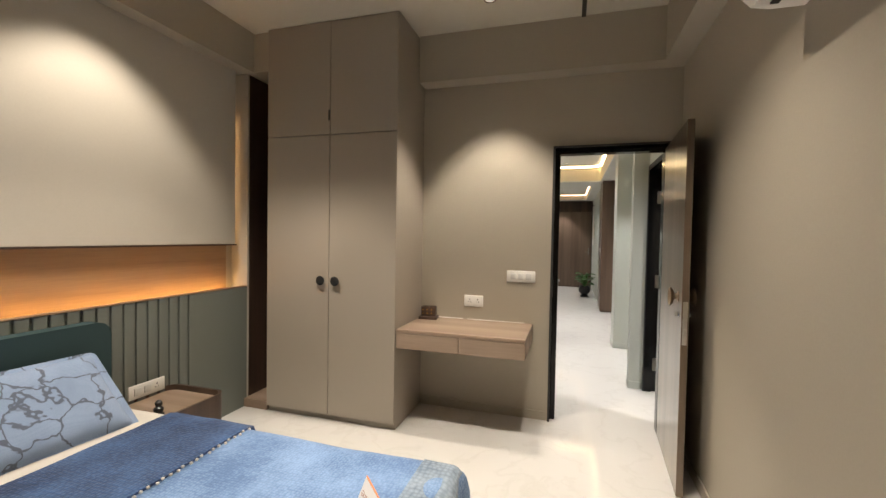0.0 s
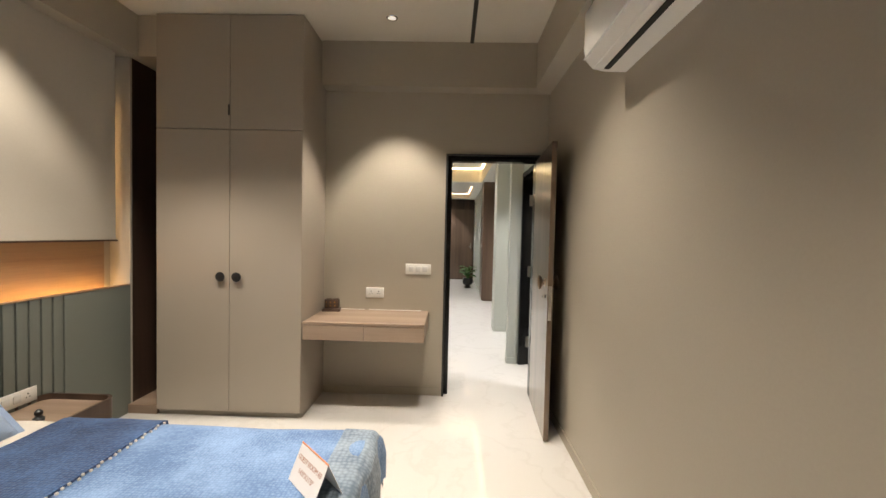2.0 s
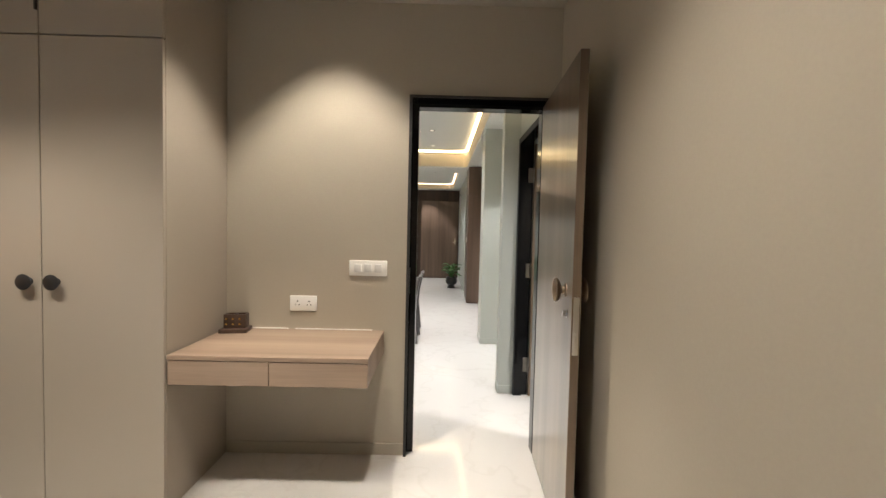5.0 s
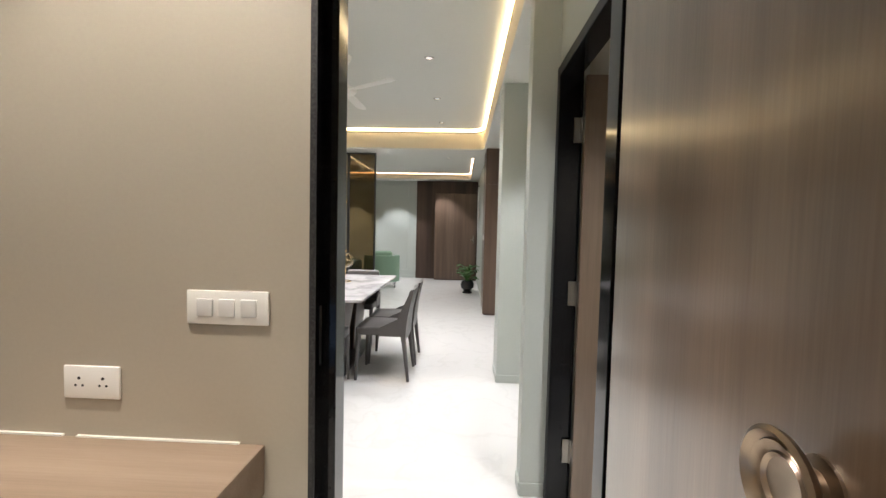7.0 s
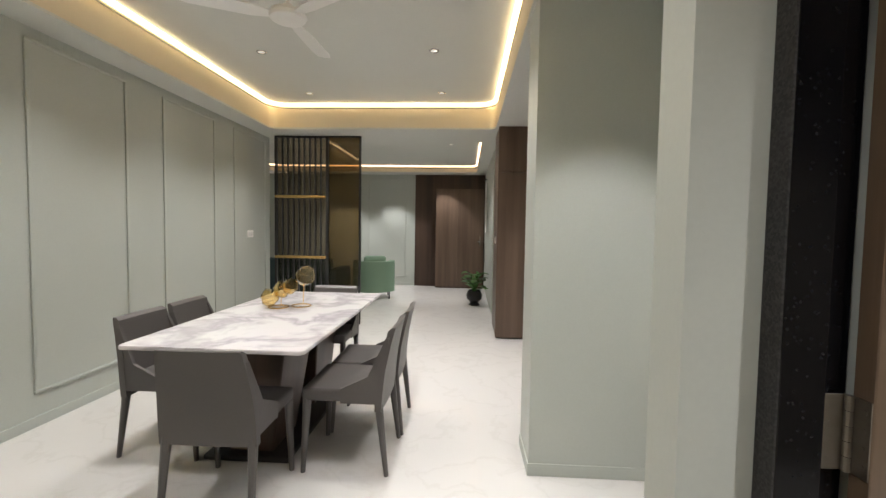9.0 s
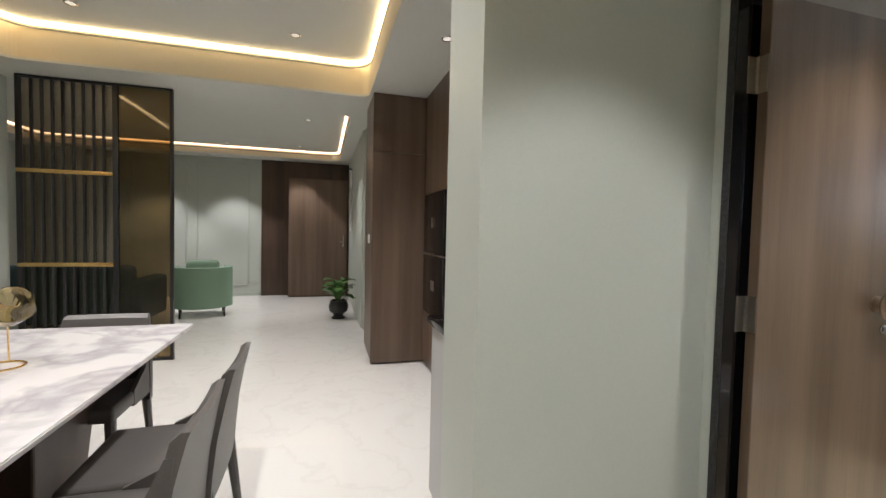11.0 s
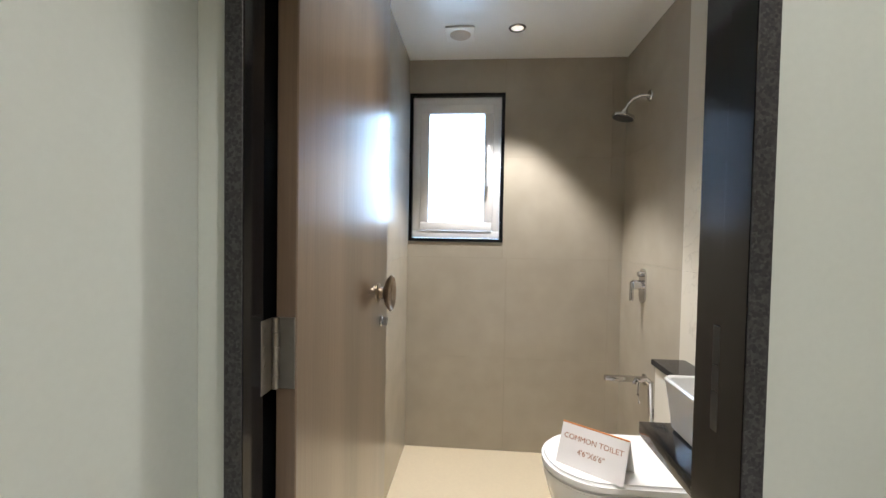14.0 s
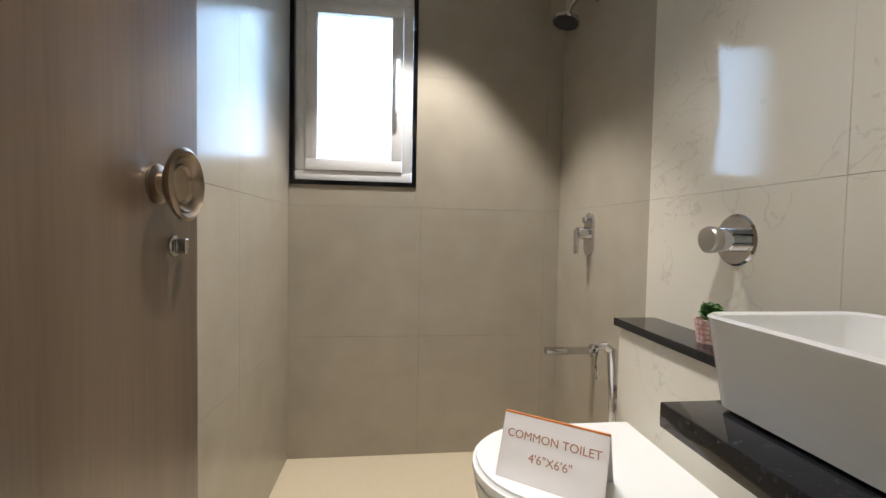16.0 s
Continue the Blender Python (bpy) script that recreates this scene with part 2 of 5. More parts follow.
M_TEAL = material("teal_upholstery", (0.023, 0.053, 0.058), 0.7, grain=260, vary=0.12, bump=0.2)
M_SHEET = material("grey_white_sheet", (0.56, 0.53, 0.48), 0.85, grain=300, vary=0.04, bump=0.15)
M_COUNTER = material("grey_counter_laminate", (0.40, 0.40, 0.40), 0.4, vary=0.03, bump=0.0)
M_PAPER = material("white_card", (0.80, 0.77, 0.75), 0.6, vary=0.01, bump=0.0)
M_ORANGE = material("orange_print", (0.65, 0.22, 0.06), 0.6, vary=0.02, bump=0.0)
M_PRINT = material("brown_print", (0.42, 0.20, 0.12), 0.6, vary=0.02, bump=0.0)
M_LEAF = material("green_leaf", (0.06, 0.16, 0.035), 0.45, grain=30, vary=0.3)
M_UPVC = material("white_window_plastic", (0.78, 0.78, 0.78), 0.25, vary=0.01, bump=0.0)
M_BRONZE_GLASS = glass("bronze_glass", (0.24, 0.165, 0.075), 0.02)
M_SMOKE_GLASS = glass("smoky_glass", (0.42, 0.36, 0.28), 0.02)
M_OVEN = material("black_oven_glass", (0.004, 0.004, 0.005), 0.08, vary=0.01, bump=0.0)
M_AMBER = glass("amber_glass", (0.97, 0.83, 0.52), 0.02)
M_LED = glow("led_strip", (1.0, 0.74, 0.40), 8.5)
M_LED_LIVING = glow("soft_led_strip", (1.0, 0.72, 0.50), 4.0)
M_LED_WARM = glow("amber_led_strip", (1.0, 0.52, 0.16), 48.0)
# glow for the added bar that warms the niche end
M_NICHE_FILL = glow("amber_fill_glow", (1.0, 0.62, 0.28), 8.0)
M_LENS = glow("downlight_lens", (1.0, 0.93, 0.80), 0.7)
M_DAY = glow("bright_sky_board", (0.50, 0.72, 1.0), 10.0)

# ---- mesh helpers ----


def box(bm, x0, x1, y0, y1, z0, z1, bevel=0.0, seg=2):
    r = bmesh.ops.create_cube(bm, size=1.0, matrix=Matrix.Translation(((x0 + x1) / 2, (y0 + y1) / 2, (z0 + z1) / 2)) @ Matrix.Diagonal((abs(x1 - x0), abs(y1 - y0), abs(z1 - z0), 1)))
    if bevel:
        edges = list({e for v in r["verts"] for e in v.link_edges})
        bmesh.ops.bevel(bm, geom=edges, offset=bevel, segments=seg, affect="EDGES", profile=0.5)
    return bm


def tube(bm, p, q, r0, r1=None, n=16):
    p, q = Vector(p), Vector(q)
    r1 = r0 if r1 is None else r1
    m = Matrix.Translation((p + q) / 2) @ (q - p).to_track_quat("Z", "Y").to_matrix().to_4x4()
    bmesh.ops.create_cone(bm, cap_ends=True, segments=n, radius1=r0, radius2=r1, depth=(q - p).length, matrix=m)
    return bm


def lathe(bm, profile, n=28, m=Matrix.Identity(4), closed=False):
    """Turn (radius, height) pairs round the local z axis."""
    rings = []
    for r, z in profile:
        if r < 1e-5:
            rings.append([bm.verts.new(m @ Vector((0, 0, z)))])
        else:
            rings.append([bm.verts.new(m @ Vector((r * math.cos(2 * math.pi * k / n), r * math.sin(2 * math.pi * k / n), z))) for k in range(n)])
    for a, b in zip(rings, rings[1:]):
        for k in range(n):
            l = (k + 1) % n
            if len(a) == 1 and len(b) == 1:
                continue
            if len(a) == 1:
                bm.faces.new((a[0], b[k], b[l]))
            elif len(b) == 1:
                bm.faces.new((a[k], a[l], b[0]))
            else:
                bm.faces.new((a[k], a[l], b[l], b[k]))
    bmesh.ops.recalc_face_normals(bm, faces=bm.faces)
    return bm


def pipe(bm, points, r, n=10):
    """A round bar along points."""
    pts = [Vector(p) for p in points]
    rings = []
    for i, p in enumerate(pts):
        d = (pts[min(i + 1, len(pts) - 1)] - pts[max(i - 1, 0)]).normalized()
        side = d.cross(Vector((0, 0, 1)))
        if side.length < 0.05:
            side = d.cross(Vector((0, 1, 0)))
        side.normalize()
        up = side.cross(d)
        rings.append([bm.verts.new(p + r * (math.cos(2 * math.pi * k / n) * side + math.sin(2 * math.pi * k / n) * up)) for k in range(n)])
    for a, b in zip(rings, rings[1:]):
        for k in range(n):
            l = (k + 1) % n
            bm.faces.new((a[k], a[l], b[l], b[k]))
    bm.faces.new(rings[0])
    bm.faces.new(rings[-1])
    bmesh.ops.recalc_face_normals(bm, faces=bm.faces)
    return bm


def rrect(x0, x1, y0, y1, r, n=6):
    pts = []
    for cx, cy, a in ((x1 - r, y1 - r, 0), (x0 + r, y1 - r, 90), (x0 + r, y0 + r, 180), (x1 - r, y0 + r, 270)):
        for k in range(n + 1):
            t = radians(a + 90 * k / n)
            pts.append((cx + r * math.cos(t), cy + r * math.sin(t)))
    return pts


def prism(bm, loop, z0, z1, m=Matrix.Identity(4)):
    a = [bm.verts.new(m @ Vector((x, y, z0))) for x, y in loop]
    b = [bm.verts.new(m @ Vector((x, y, z1))) for x, y in loop]
    bm.faces.new(list(reversed(a)))
    bm.faces.new(b)
    k = len(loop)
    for i in range(k):
        bm.faces.new((a[i], a[(i + 1) % k], b[(i + 1) % k], b[i]))
    bmesh.ops.recalc_face_normals(bm, faces=bm.faces)
    return bm


def ring_wall(bm, outer, inner, z0, z1):
    """A closed band between two loops of equal count."""
    k = len(outer)
    vs = [[bm.verts.new((x, y, z)) for x, y in loop] for loop, z in ((outer, z0), (inner, z0), (inner, z1), (outer, z1))]
    for a, b in ((0, 1), (1, 2), (2, 3), (3, 0)):
        for i in range(k):
            j = (i + 1) % k
            bm.faces.new((vs[a][i], vs[a][j], vs[b][j], vs[b][i]))
    bmesh.ops.recalc_face_normals(bm, faces=bm.faces)
    return bm


def plate(bm, outer, hole, z0, z1):
    """A slab with one hole."""
    edges = []
    for loop in (outer, hole):
        vs = [bm.verts.new((x, y, z0)) for x, y in loop]
        edges += [bm.edges.new((vs[i], vs[(i + 1) % len(vs)])) for i in range(len(vs))]
    r = bmesh.ops.triangle_fill(bm, use_beauty=True, edges=edges)
    faces = [f for f in r["geom"] if isinstance(f, bmesh.types.BMFace)]
    e = bmesh.ops.extrude_face_region(bm, geom=faces)
    bmesh.ops.translate(bm, vec=(0, 0, z1 - z0), verts=[v for v in e["geom"] if isinstance(v, bmesh.types.BMVert)])
    bmesh.ops.recalc_face_normals(bm, faces=bm.faces)
    return bm


def mesh_of(name, bm, mat, smooth=False):
    me = bpy.data.meshes.new(name)
    bm.to_mesh(me)
    bm.free()
    me.materials.append(mat)
    if smooth:
        me.shade_smooth()
        me.set_sharp_from_angle(angle=radians(35))
    return me


def part(name, bm, mat, parent, label="", smooth=True, m=None):
    ob = new(name, mesh_of(name, bm, mat, smooth))
    ob.parent = parent
    if m is not None:
        ob.matrix_basis = m
    return tagged(ob, label)


def thing(name, m, label, category, group=""):
    ob = new(name)
    ob.matrix_world = m
    ob.empty_display_size = 0.1
    return tagged(ob, label, category, group)


def structure(name, bm, mat, label, category="", smooth=False):
    return tagged(new(name, mesh_of(name, bm, mat, smooth)), label, category or name.split("_")[0], kind="structure")


def boxes(*rows, bevel=0.0):
    bm = bmesh.new()
    for r in rows:
        box(bm, *r, bevel=bevel)
    return bm


def B(*r, bevel=0.0, seg=2):
    return box(bmesh.new(), *r, bevel=bevel, seg=seg)


def text_mesh(words, size, m, mat, parent, name="lettering", depth=0.0004):
    cu = bpy.data.curves.new("lettering", "FONT")
    cu.body, cu.size, cu.align_x, cu.align_y, cu.extrude = words, size, "CENTER", "CENTER", depth
    ob = bpy.data.objects.new("lettering_curve", cu)
    me = bpy.data.meshes.new_from_object(ob)
    bpy.data.objects.remove(ob)
    me.materials.append(mat)
    o = new(name, me)
    o.parent = parent
    o.matrix_basis = m
    return o

# ---- structure: bedroom ----
RX, DW, DT = 0.81, 3.377, 3.487     # right wall, door wall's two faces
structure("floor", boxes((-4.6, 1.5, -1.2, 14.2, -0.12, 0.0), (1.5, 3.2, -1.2, 4.5, -0.12, 0), (1.5, 3.2, 6.3, 14.2, -0.12, 0)), M_FLOOR, "polished white marble floor with faint veins")
structure("wall_bedroom_right", boxes((RX, RX + 0.12, -1.2, DW, 0, 3.2)), M_BEIGE, "matt beige painted bedroom wall")
structure("wall_bedroom_door", boxes((-2.75, -0.08, DW, DT, 0, 3.2), (0.763, RX + 0.12, DW, DT, 0, 2.15), (-0.08, RX + 0.12, DW, DT, 2.15, 3.2)), M_BEIGE, "matt beige painted wall with doorway")
structure("wall_bedroom_back", boxes((-2.75, RX + 0.12, -1.2, -1.0, 0, 3.2)), M_BEIGE, "matt beige painted bedroom wall")
structure("wall_bedroom_left", boxes((-2.85, -2.66, -1.0, DW, 0, 3.2)), M_BEIGE, "matt beige painted bedroom wall")
structure("ceiling_bedroom", boxes((-2.75, RX + 0.12, -1.2, DT, BED_CEIL, BED_CEIL + 0.1)), M_BEIGE_CEIL, "cream painted bedroom ceiling")
structure("beam_door_wall", boxes((-1.14, RX, 3.22, DW, 2.68, BED_CEIL)), M_BEIGE, "beige plastered ceiling beam", "beam")
structure("beam_right_wall", boxes((0.66, RX, -1.0, 3.22, 2.68, BED_CEIL)), M_BEIGE, "beige plastered ceiling beam", "beam")
structure("beam_left_wall", boxes((-2.66, -2.43, -1.0, 2.84, 2.74, BED_CEIL)), M_BEIGE, "beige plastered ceiling beam", "beam")
structure("ceiling_track", boxes((0.10, 0.13, -0.8, 3.215, BED_CEIL - 0.012, BED_CEIL - 0.001)), M_GROOVE, "thin dark slot in the ceiling", "ceiling slot")
structure("baseboard_bedroom", boxes((-1.14, -0.081, DW - 0.012, DW, 0, 0.07), (RX - 0.012, RX, -1.0, DW - 0.01, 0, 0.07), bevel=0.002), M_BEIGE, "beige skirting board")
# headboard wall: panelled dado, wooden light niche, pale upper panel
structure("wall_upper_panel", boxes((-2.63, -2.55, -1.0, 2.77, 1.35, 2.74)), M_WASH, "pale smooth wall panel above the light niche", "wall panel")
structure("wall_niche_back", boxes((-2.66, -2.64, -1.0, 2.77, 0.936, 1.36)), M_LEDGE_WOOD, "wood veneer back of the lit wall niche", "wall niche")
structure("trim_niche", boxes((-2.632, -2.535, -1.0, 2.772, 1.338, 1.349)), M_WOOD_DARK, "dark wooden strip along the light niche", "trim")
structure("led_niche", boxes((-2.560, -2.550, -0.98, 2.76, 0.945, 0.955)), M_LED_WARM, "glowing amber light strip in the wall niche", "light strip")
# added glowing bar, hidden behind the panel, to brighten the niche end
structure("led_niche_end", boxes((-2.657, -2.645, 2.735, 2.745, 1.40, 2.40)), M_NICHE_FILL, "added hidden amber glow brightening the niche end", "light strip")
structure("wall_niche_side", boxes((-2.66, -2.50, 2.85, 2.87, 0.0, 2.74)), M_WASH, "pale end of the lit wall niche", "wall niche")
dado = structure("wall_panelling", boxes((-2.66, -2.512, -1.0, 2.85, 0.0, 0.935), (-2.535, -2.512, -1.0, 2.85, 0.935, 0.998)), M_GREYGREEN, "grey-green fluted wall panelling", "wall panelling")
# wardrobe alcove
structure("alcove", boxes((-2.66, -2.50, 2.872, DW, 0.0, 2.74), (-2.50, -2.262, 3.35, DW, 0.0, 2.74)), M_WOOD_DARK, "deep dark-brown wooden alcove beside the wardrobe")
structure("beam_over_alcove", boxes((-2.66, -2.264, 2.842, DW, 2.742, BED_CEIL - 0.001)), M_BEIGE, "beige plastered panel over the alcove", "beam")
structure("alcove_shelf", boxes((-2.50, -2.27, 2.82, 3.35, 0.0, 0.07), bevel=0.003), M_OAK, "low wooden base of the alcove", "shelf")


def door_frame(name, m, width, height, depth, thin, full, stop, label):
    """Granite frame: outer width and height on its local origin, opening along y. Thin slabs line the
    wall's depth, thicker door stops cover y from stop[0] to stop[1]; the edges facing the walk are left rough."""
    def three(t0, t1, y0, y1):
        return ((t0, t1, y0, y1, 0, height - t0), (width - t1, width - t0, y0, y1, 0, height - t0), (t1, width - t1, y0, y1, height - t1, height - t0))
    ob = tagged(new(name, mesh_of(name, boxes(*three(0, thin, 0, depth), *three(thin, full, *stop), bevel=0.0015), M_GRANITE)), label, "door frame", kind="structure")
    ob.matrix_world = m
    part("rough_edge", boxes(*three(0.001, (full if stop[0] == 0 else thin) - 0.001, -0.003, 0.001)), M_GRANITE_ROUGH, ob, "rough speckled grey cut edge", smooth=False)
    return ob


def hinge(m, parent):
    """One plate on the jamb, one on the leaf's edge, a knuckle between."""
    bm = bmesh.new()
    box(bm, -0.042, -0.004, 0.0022, 0.0046, -0.06, 0.06, bevel=0.0008, seg=1)
    box(bm, -0.0022, 0.0, -0.034, -0.002, -0.06, 0.06, bevel=0.0008, seg=1)
    for z in (-0.048, -0.024, 0.0, 0.024, 0.048):
        tube(bm, (-0.005, -0.002, z - 0.0115), (-0.005, -0.002, z + 0.0115), 0.0065, n=10)
    for z in (-0.042, -0.014, 0.014, 0.042):
        tube(bm, (-0.030, 0.0014, z), (-0.030, 0.0030, z), 0.004, n=8)
        tube(bm, (-0.0030, -0.024, z), (-0.0010, -0.024, z), 0.004, n=8)
    return part("hinge", bm, M_HINGE, parent, "steel butt hinge", m=m)


def knob(m, parent):
    """A turned bronze pull: stepped cup on a short neck, its axis along local z."""
    bm = lathe(bmesh.new(), [(0, 0), (0.030, 0), (0.030, 0.004), (0.018, 0.007), (0.018, 0.020), (0.040, 0.028), (0.053, 0.038), (0.055, 0.044), (0.050, 0.047), (0.046, 0.041), (0.043, 0.039), (0.041, 0.042), (0.037, 0.038), (0.031, 0.036), (0.029, 0.039), (0.025, 0.035), (0, 0.033)], 32)
    return part("knob", bm, M_BRONZE, parent, "ribbed antique-bronze door knob", m=m)


def door(name, m, width, height, label, knob_z=1.08, inset=0.115):
    """A leaf hinged on its local z axis, reaching along +x, 36 mm thick towards -y."""
    d = tagged(new(name), label, "door", kind="structure")
    d.matrix_world = m
    part("leaf", B(0.0, width, -0.036, 0.0, 0.008, height, bevel=0.002, seg=1), M_WOOD, d)
    for s, a in ((-0.036, 90), (0.0, -90)):
        knob(pose(width - inset, s, knob_z, a, 0, 0), d)
        bm = bmesh.new()
        lathe(bm, [(0, 0), (0.017, 0), (0.017, 0.004), (0.012, 0.006), (0, 0.006)], 20)
        box(bm, -0.004, 0.004, -0.012, 0.012, 0.006, 0.022, bevel=0.001, seg=1)
        part("lock_turn", bm, M_CHROME, d, "small chrome lock turn", m=pose(width - inset + 0.045, s, knob_z - 0.095, a, 0, 0))
    part("latch_plate", boxes((width - 0.001, width + 0.0015, -0.030, -0.006, 0.86, 1.10), (width, width + 0.008, -0.024, -0.012, 0.92, 0.95), bevel=0.0006), M_STEEL, d, "steel latch plate")
    for z in (0.26, 1.05, 1.84):
        hinge(pose(0, 0, z), d)
    return d


door_frame("door_frame_1", pose(-0.08, 3.350, 0), 0.843, 2.15, 0.142, 0.018, 0.055, (0.058, 0.142), "polished black granite door frame")
# bedroom leaf swung into the room against the wall
door("door_1", pose(0.738, 3.362, 0, 0, 0, -93.2), 0.79, 2.10, "brown wood-grain bedroom door standing wide open", 1.115)

# ---- structure: hall ----
PX = 0.77                                           # wall with the second bedroom door
structure("wall_hall_left", boxes((-2.75, -2.55, DT, 9.6, 0, 2.95)), M_SAGE, "pale sage hall wall with moulded panels")
structure("wall_side_door", boxes((PX, PX + 0.12, DT, 4.385, 2.14, 2.65)), M_SAGE, "pale sage wall over a doorway")
structure("wall_pier", boxes((0.635, PX + 0.14, 4.385, 4.50, 0, 2.65)), M_SAGE, "narrow pale sage pier")
structure("wall_recess_south", boxes((PX + 0.14, 1.62, 4.40, 4.50, 0, 2.65)), M_SAGE, "pale sage wall of the recess")
structure("wall_recess_north", boxes((0.643, 1.62, 5.97, 6.31, 0, 2.65)), M_SAGE, "pale sage wall beside the toilet door")
structure("wall_toilet_door", boxes((1.50, 1.62, 4.50, 5.165, 0, 2.65), (1.50, 1.62, 5.165, 5.92, 2.135, 2.65), (1.50, 1.62, 5.92, 5.969, 0, 2.65)), M_SAGE, "pale sage wall with the toilet doorway")
door_frame("door_frame_2", pose(PX - 0.01, 4.384, 0, 0, 0, -90), 0.892, 2.14, 0.118, 0.02, 0.045, (0, 0.068), "polished black granite door frame")
door("door_2", pose(PX + 0.108, 4.352, 0, 0, 0, 1), 0.76, 2.09, "brown wood-grain door standing wide open")
door_frame("door_frame_3", pose(1.485, 5.918, 0, 0, 0, -90), 0.75, 2.135, 0.15, 0.016, 0.028, (0, 0.06), "polished black granite door frame")
door("door_3", pose(1.578, 5.886, 0, 0, 0, 0), 0.708, 2.09, "brown wood-grain toilet door standing wide open", 1.075, 0.132)
# strike plates let into the jambs
for n, x0, x1, y0, y1, z0 in (("trim_strike_bedroom", -0.0625, -0.0605, 3.378, 3.394, 0.98), ("trim_strike_toilet", 1.552, 1.578, 5.185, 5.1875, 0.96)):
    structure(n, boxes((x0, x1, y0, y1, z0, z0 + 0.06), (x0, x1, y0, y1, z0 + 0.062, z0 + 0.10), (x0, x1, y0, y1, z0 + 0.102, z0 + 0.16), bevel=0.0006), M_BLACK, "dark steel strike plate in a door jamb", "strike plate")
# side room behind the second door
structure("wall_side_room", boxes((PX + 0.12, 3.0, 2.4, 2.5, 0, 2.7), (2.9, 3.0, 2.5, 4.4, 0, 2.7), (PX + 0.14, 3.0, 4.38, 4.40, 0, 2.7), (RX + 0.12, RX + 0.14, 2.5, DT, 0, 2.7)), M_BEIGE, "plain beige wall of a side room")
structure("ceiling_side_room", boxes((PX + 0.12, 3.0, 2.4, 4.4, 2.7, 2.8)), M_BEIGE_CEIL, "plain ceiling of a side room")

# dropped border with a lit tray
HX0, HX1, HY0, HY1 = -2.26, 0.625, 3.95, 9.05
tray = rrect(HX0, HX1, HY0, HY1, 0.10)
structure("ceiling_hall_border", plate(bmesh.new(), [(-2.75, DT), (3.2, DT), (3.2, 9.35), (-2.75, 9.35)], tray, HALL_SOFFIT, HALL_SOFFIT + 0.02), M_HALL_CEIL, "pale dropped ceiling border")
structure("ceiling_hall_cove", ring_wall(bmesh.new(), rrect(HX0 - 0.02, HX1 + 0.02, HY0 - 0.02, HY1 + 0.02, 0.10), tray, HALL_SOFFIT + 0.0205, 3.0), M_COVE, "cream upright face of the ceiling tray")
structure("ceiling_hall", boxes((-2.75, 0.9, DT, 9.3, 3.0, 3.09)), M_HALL_CEIL, "pale upper ceiling of the tray")
structure("ceiling_hall_board", prism(bmesh.new(), rrect(HX0 + 0.002, HX1 - 0.002, HY0 + 0.002, HY1 - 0.002, 0.10), HALL_CEIL, HALL_CEIL + 0.04), M_HALL_CEIL, "pale floating ceiling board")


def cove_light(n, x0, x1, y0, y1, top, thick, mat):
    """A bright strip round the tray above a thin dark reveal."""
    structure("led_" + n, ring_wall(bmesh.new(), rrect(x0 + 0.001, x1 - 0.001, y0 + 0.001, y1 - 0.001, 0.22), rrect(x0 + 0.034, x1 - 0.034, y0 + 0.034, y1 - 0.034, 0.20), top - thick, top - 0.002), mat, "glowing white cove light strip", "light strip")
    structure("reveal_" + n, ring_wall(bmesh.new(), rrect(x0 + 0.001, x1 - 0.001, y0 + 0.001, y1 - 0.001, 0.22), rrect(x0 + 0.005, x1 - 0.005, y0 + 0.005, y1 - 0.005, 0.217), top - 0.060, top - 0.046), M_GREYGREEN, "thin dark lip below the cove light", "trim")


cove_light("hall", HX0, HX1, HY0, HY1, HALL_CEIL, 0.030, M_LED)

# ---- structure: living room beyond ----
FY = 13.58
structure("wall_living_far", boxes((-4.6, 1.0, FY, FY + 0.15, 0, 3.0)), M_SAGE, "pale sage far wall with moulded panels")
structure("wall_living_left", boxes((-4.75, -4.6, 9.5, FY, 0, 3.0), (-4.6, -2.75, 9.5, 9.6, 0, 3.0)), M_SAGE, "pale sage living room wall")
structure("wall_living_right", boxes((0.70, 0.85, 10.45, FY, 0, 3.0)), M_SAGE, "pale sage living room wall")
structure("wall_kitchen", boxes((0.72, 3.0, 10.3, 10.45, 0, 2.9), (3.0, 3.15, 6.19, 10.45, 0, 2.9)), M_SAGE, "pale kitchen wall")
ltray = rrect(-4.2, 0.50, 9.75, 13.2, 0.22)
structure("ceiling_living_border", plate(bmesh.new(), [(-4.7, 9.35), (3.2, 9.35), (3.2, 14.0), (-4.7, 14.0)], ltray, HALL_SOFFIT, HALL_SOFFIT + 0.02), M_HALL_CEIL, "pale dropped ceiling border")
structure("ceiling_living_cove", ring_wall(bmesh.new(), rrect(-4.22, 0.52, 9.73, 13.22, 0.22), ltray, HALL_SOFFIT + 0.0205, 2.95), M_COVE, "cream upright face of the ceiling tray")
structure("ceiling_living", boxes((-4.7, 1.0, 9.35, 14.0, 2.86, 2.95)), M_HALL_CEIL, "pale living room ceiling")
structure("ceiling_living_board", prism(bmesh.new(), rrect(-4.198, 0.498, 9.752, 13.198, 0.22), LIVING_CEIL, LIVING_CEIL + 0.03), M_HALL_CEIL, "pale floating ceiling board")
cove_light("living", -4.2, 0.50, 9.75, 13.2, LIVING_CEIL, 0.017, M_LED_LIVING)

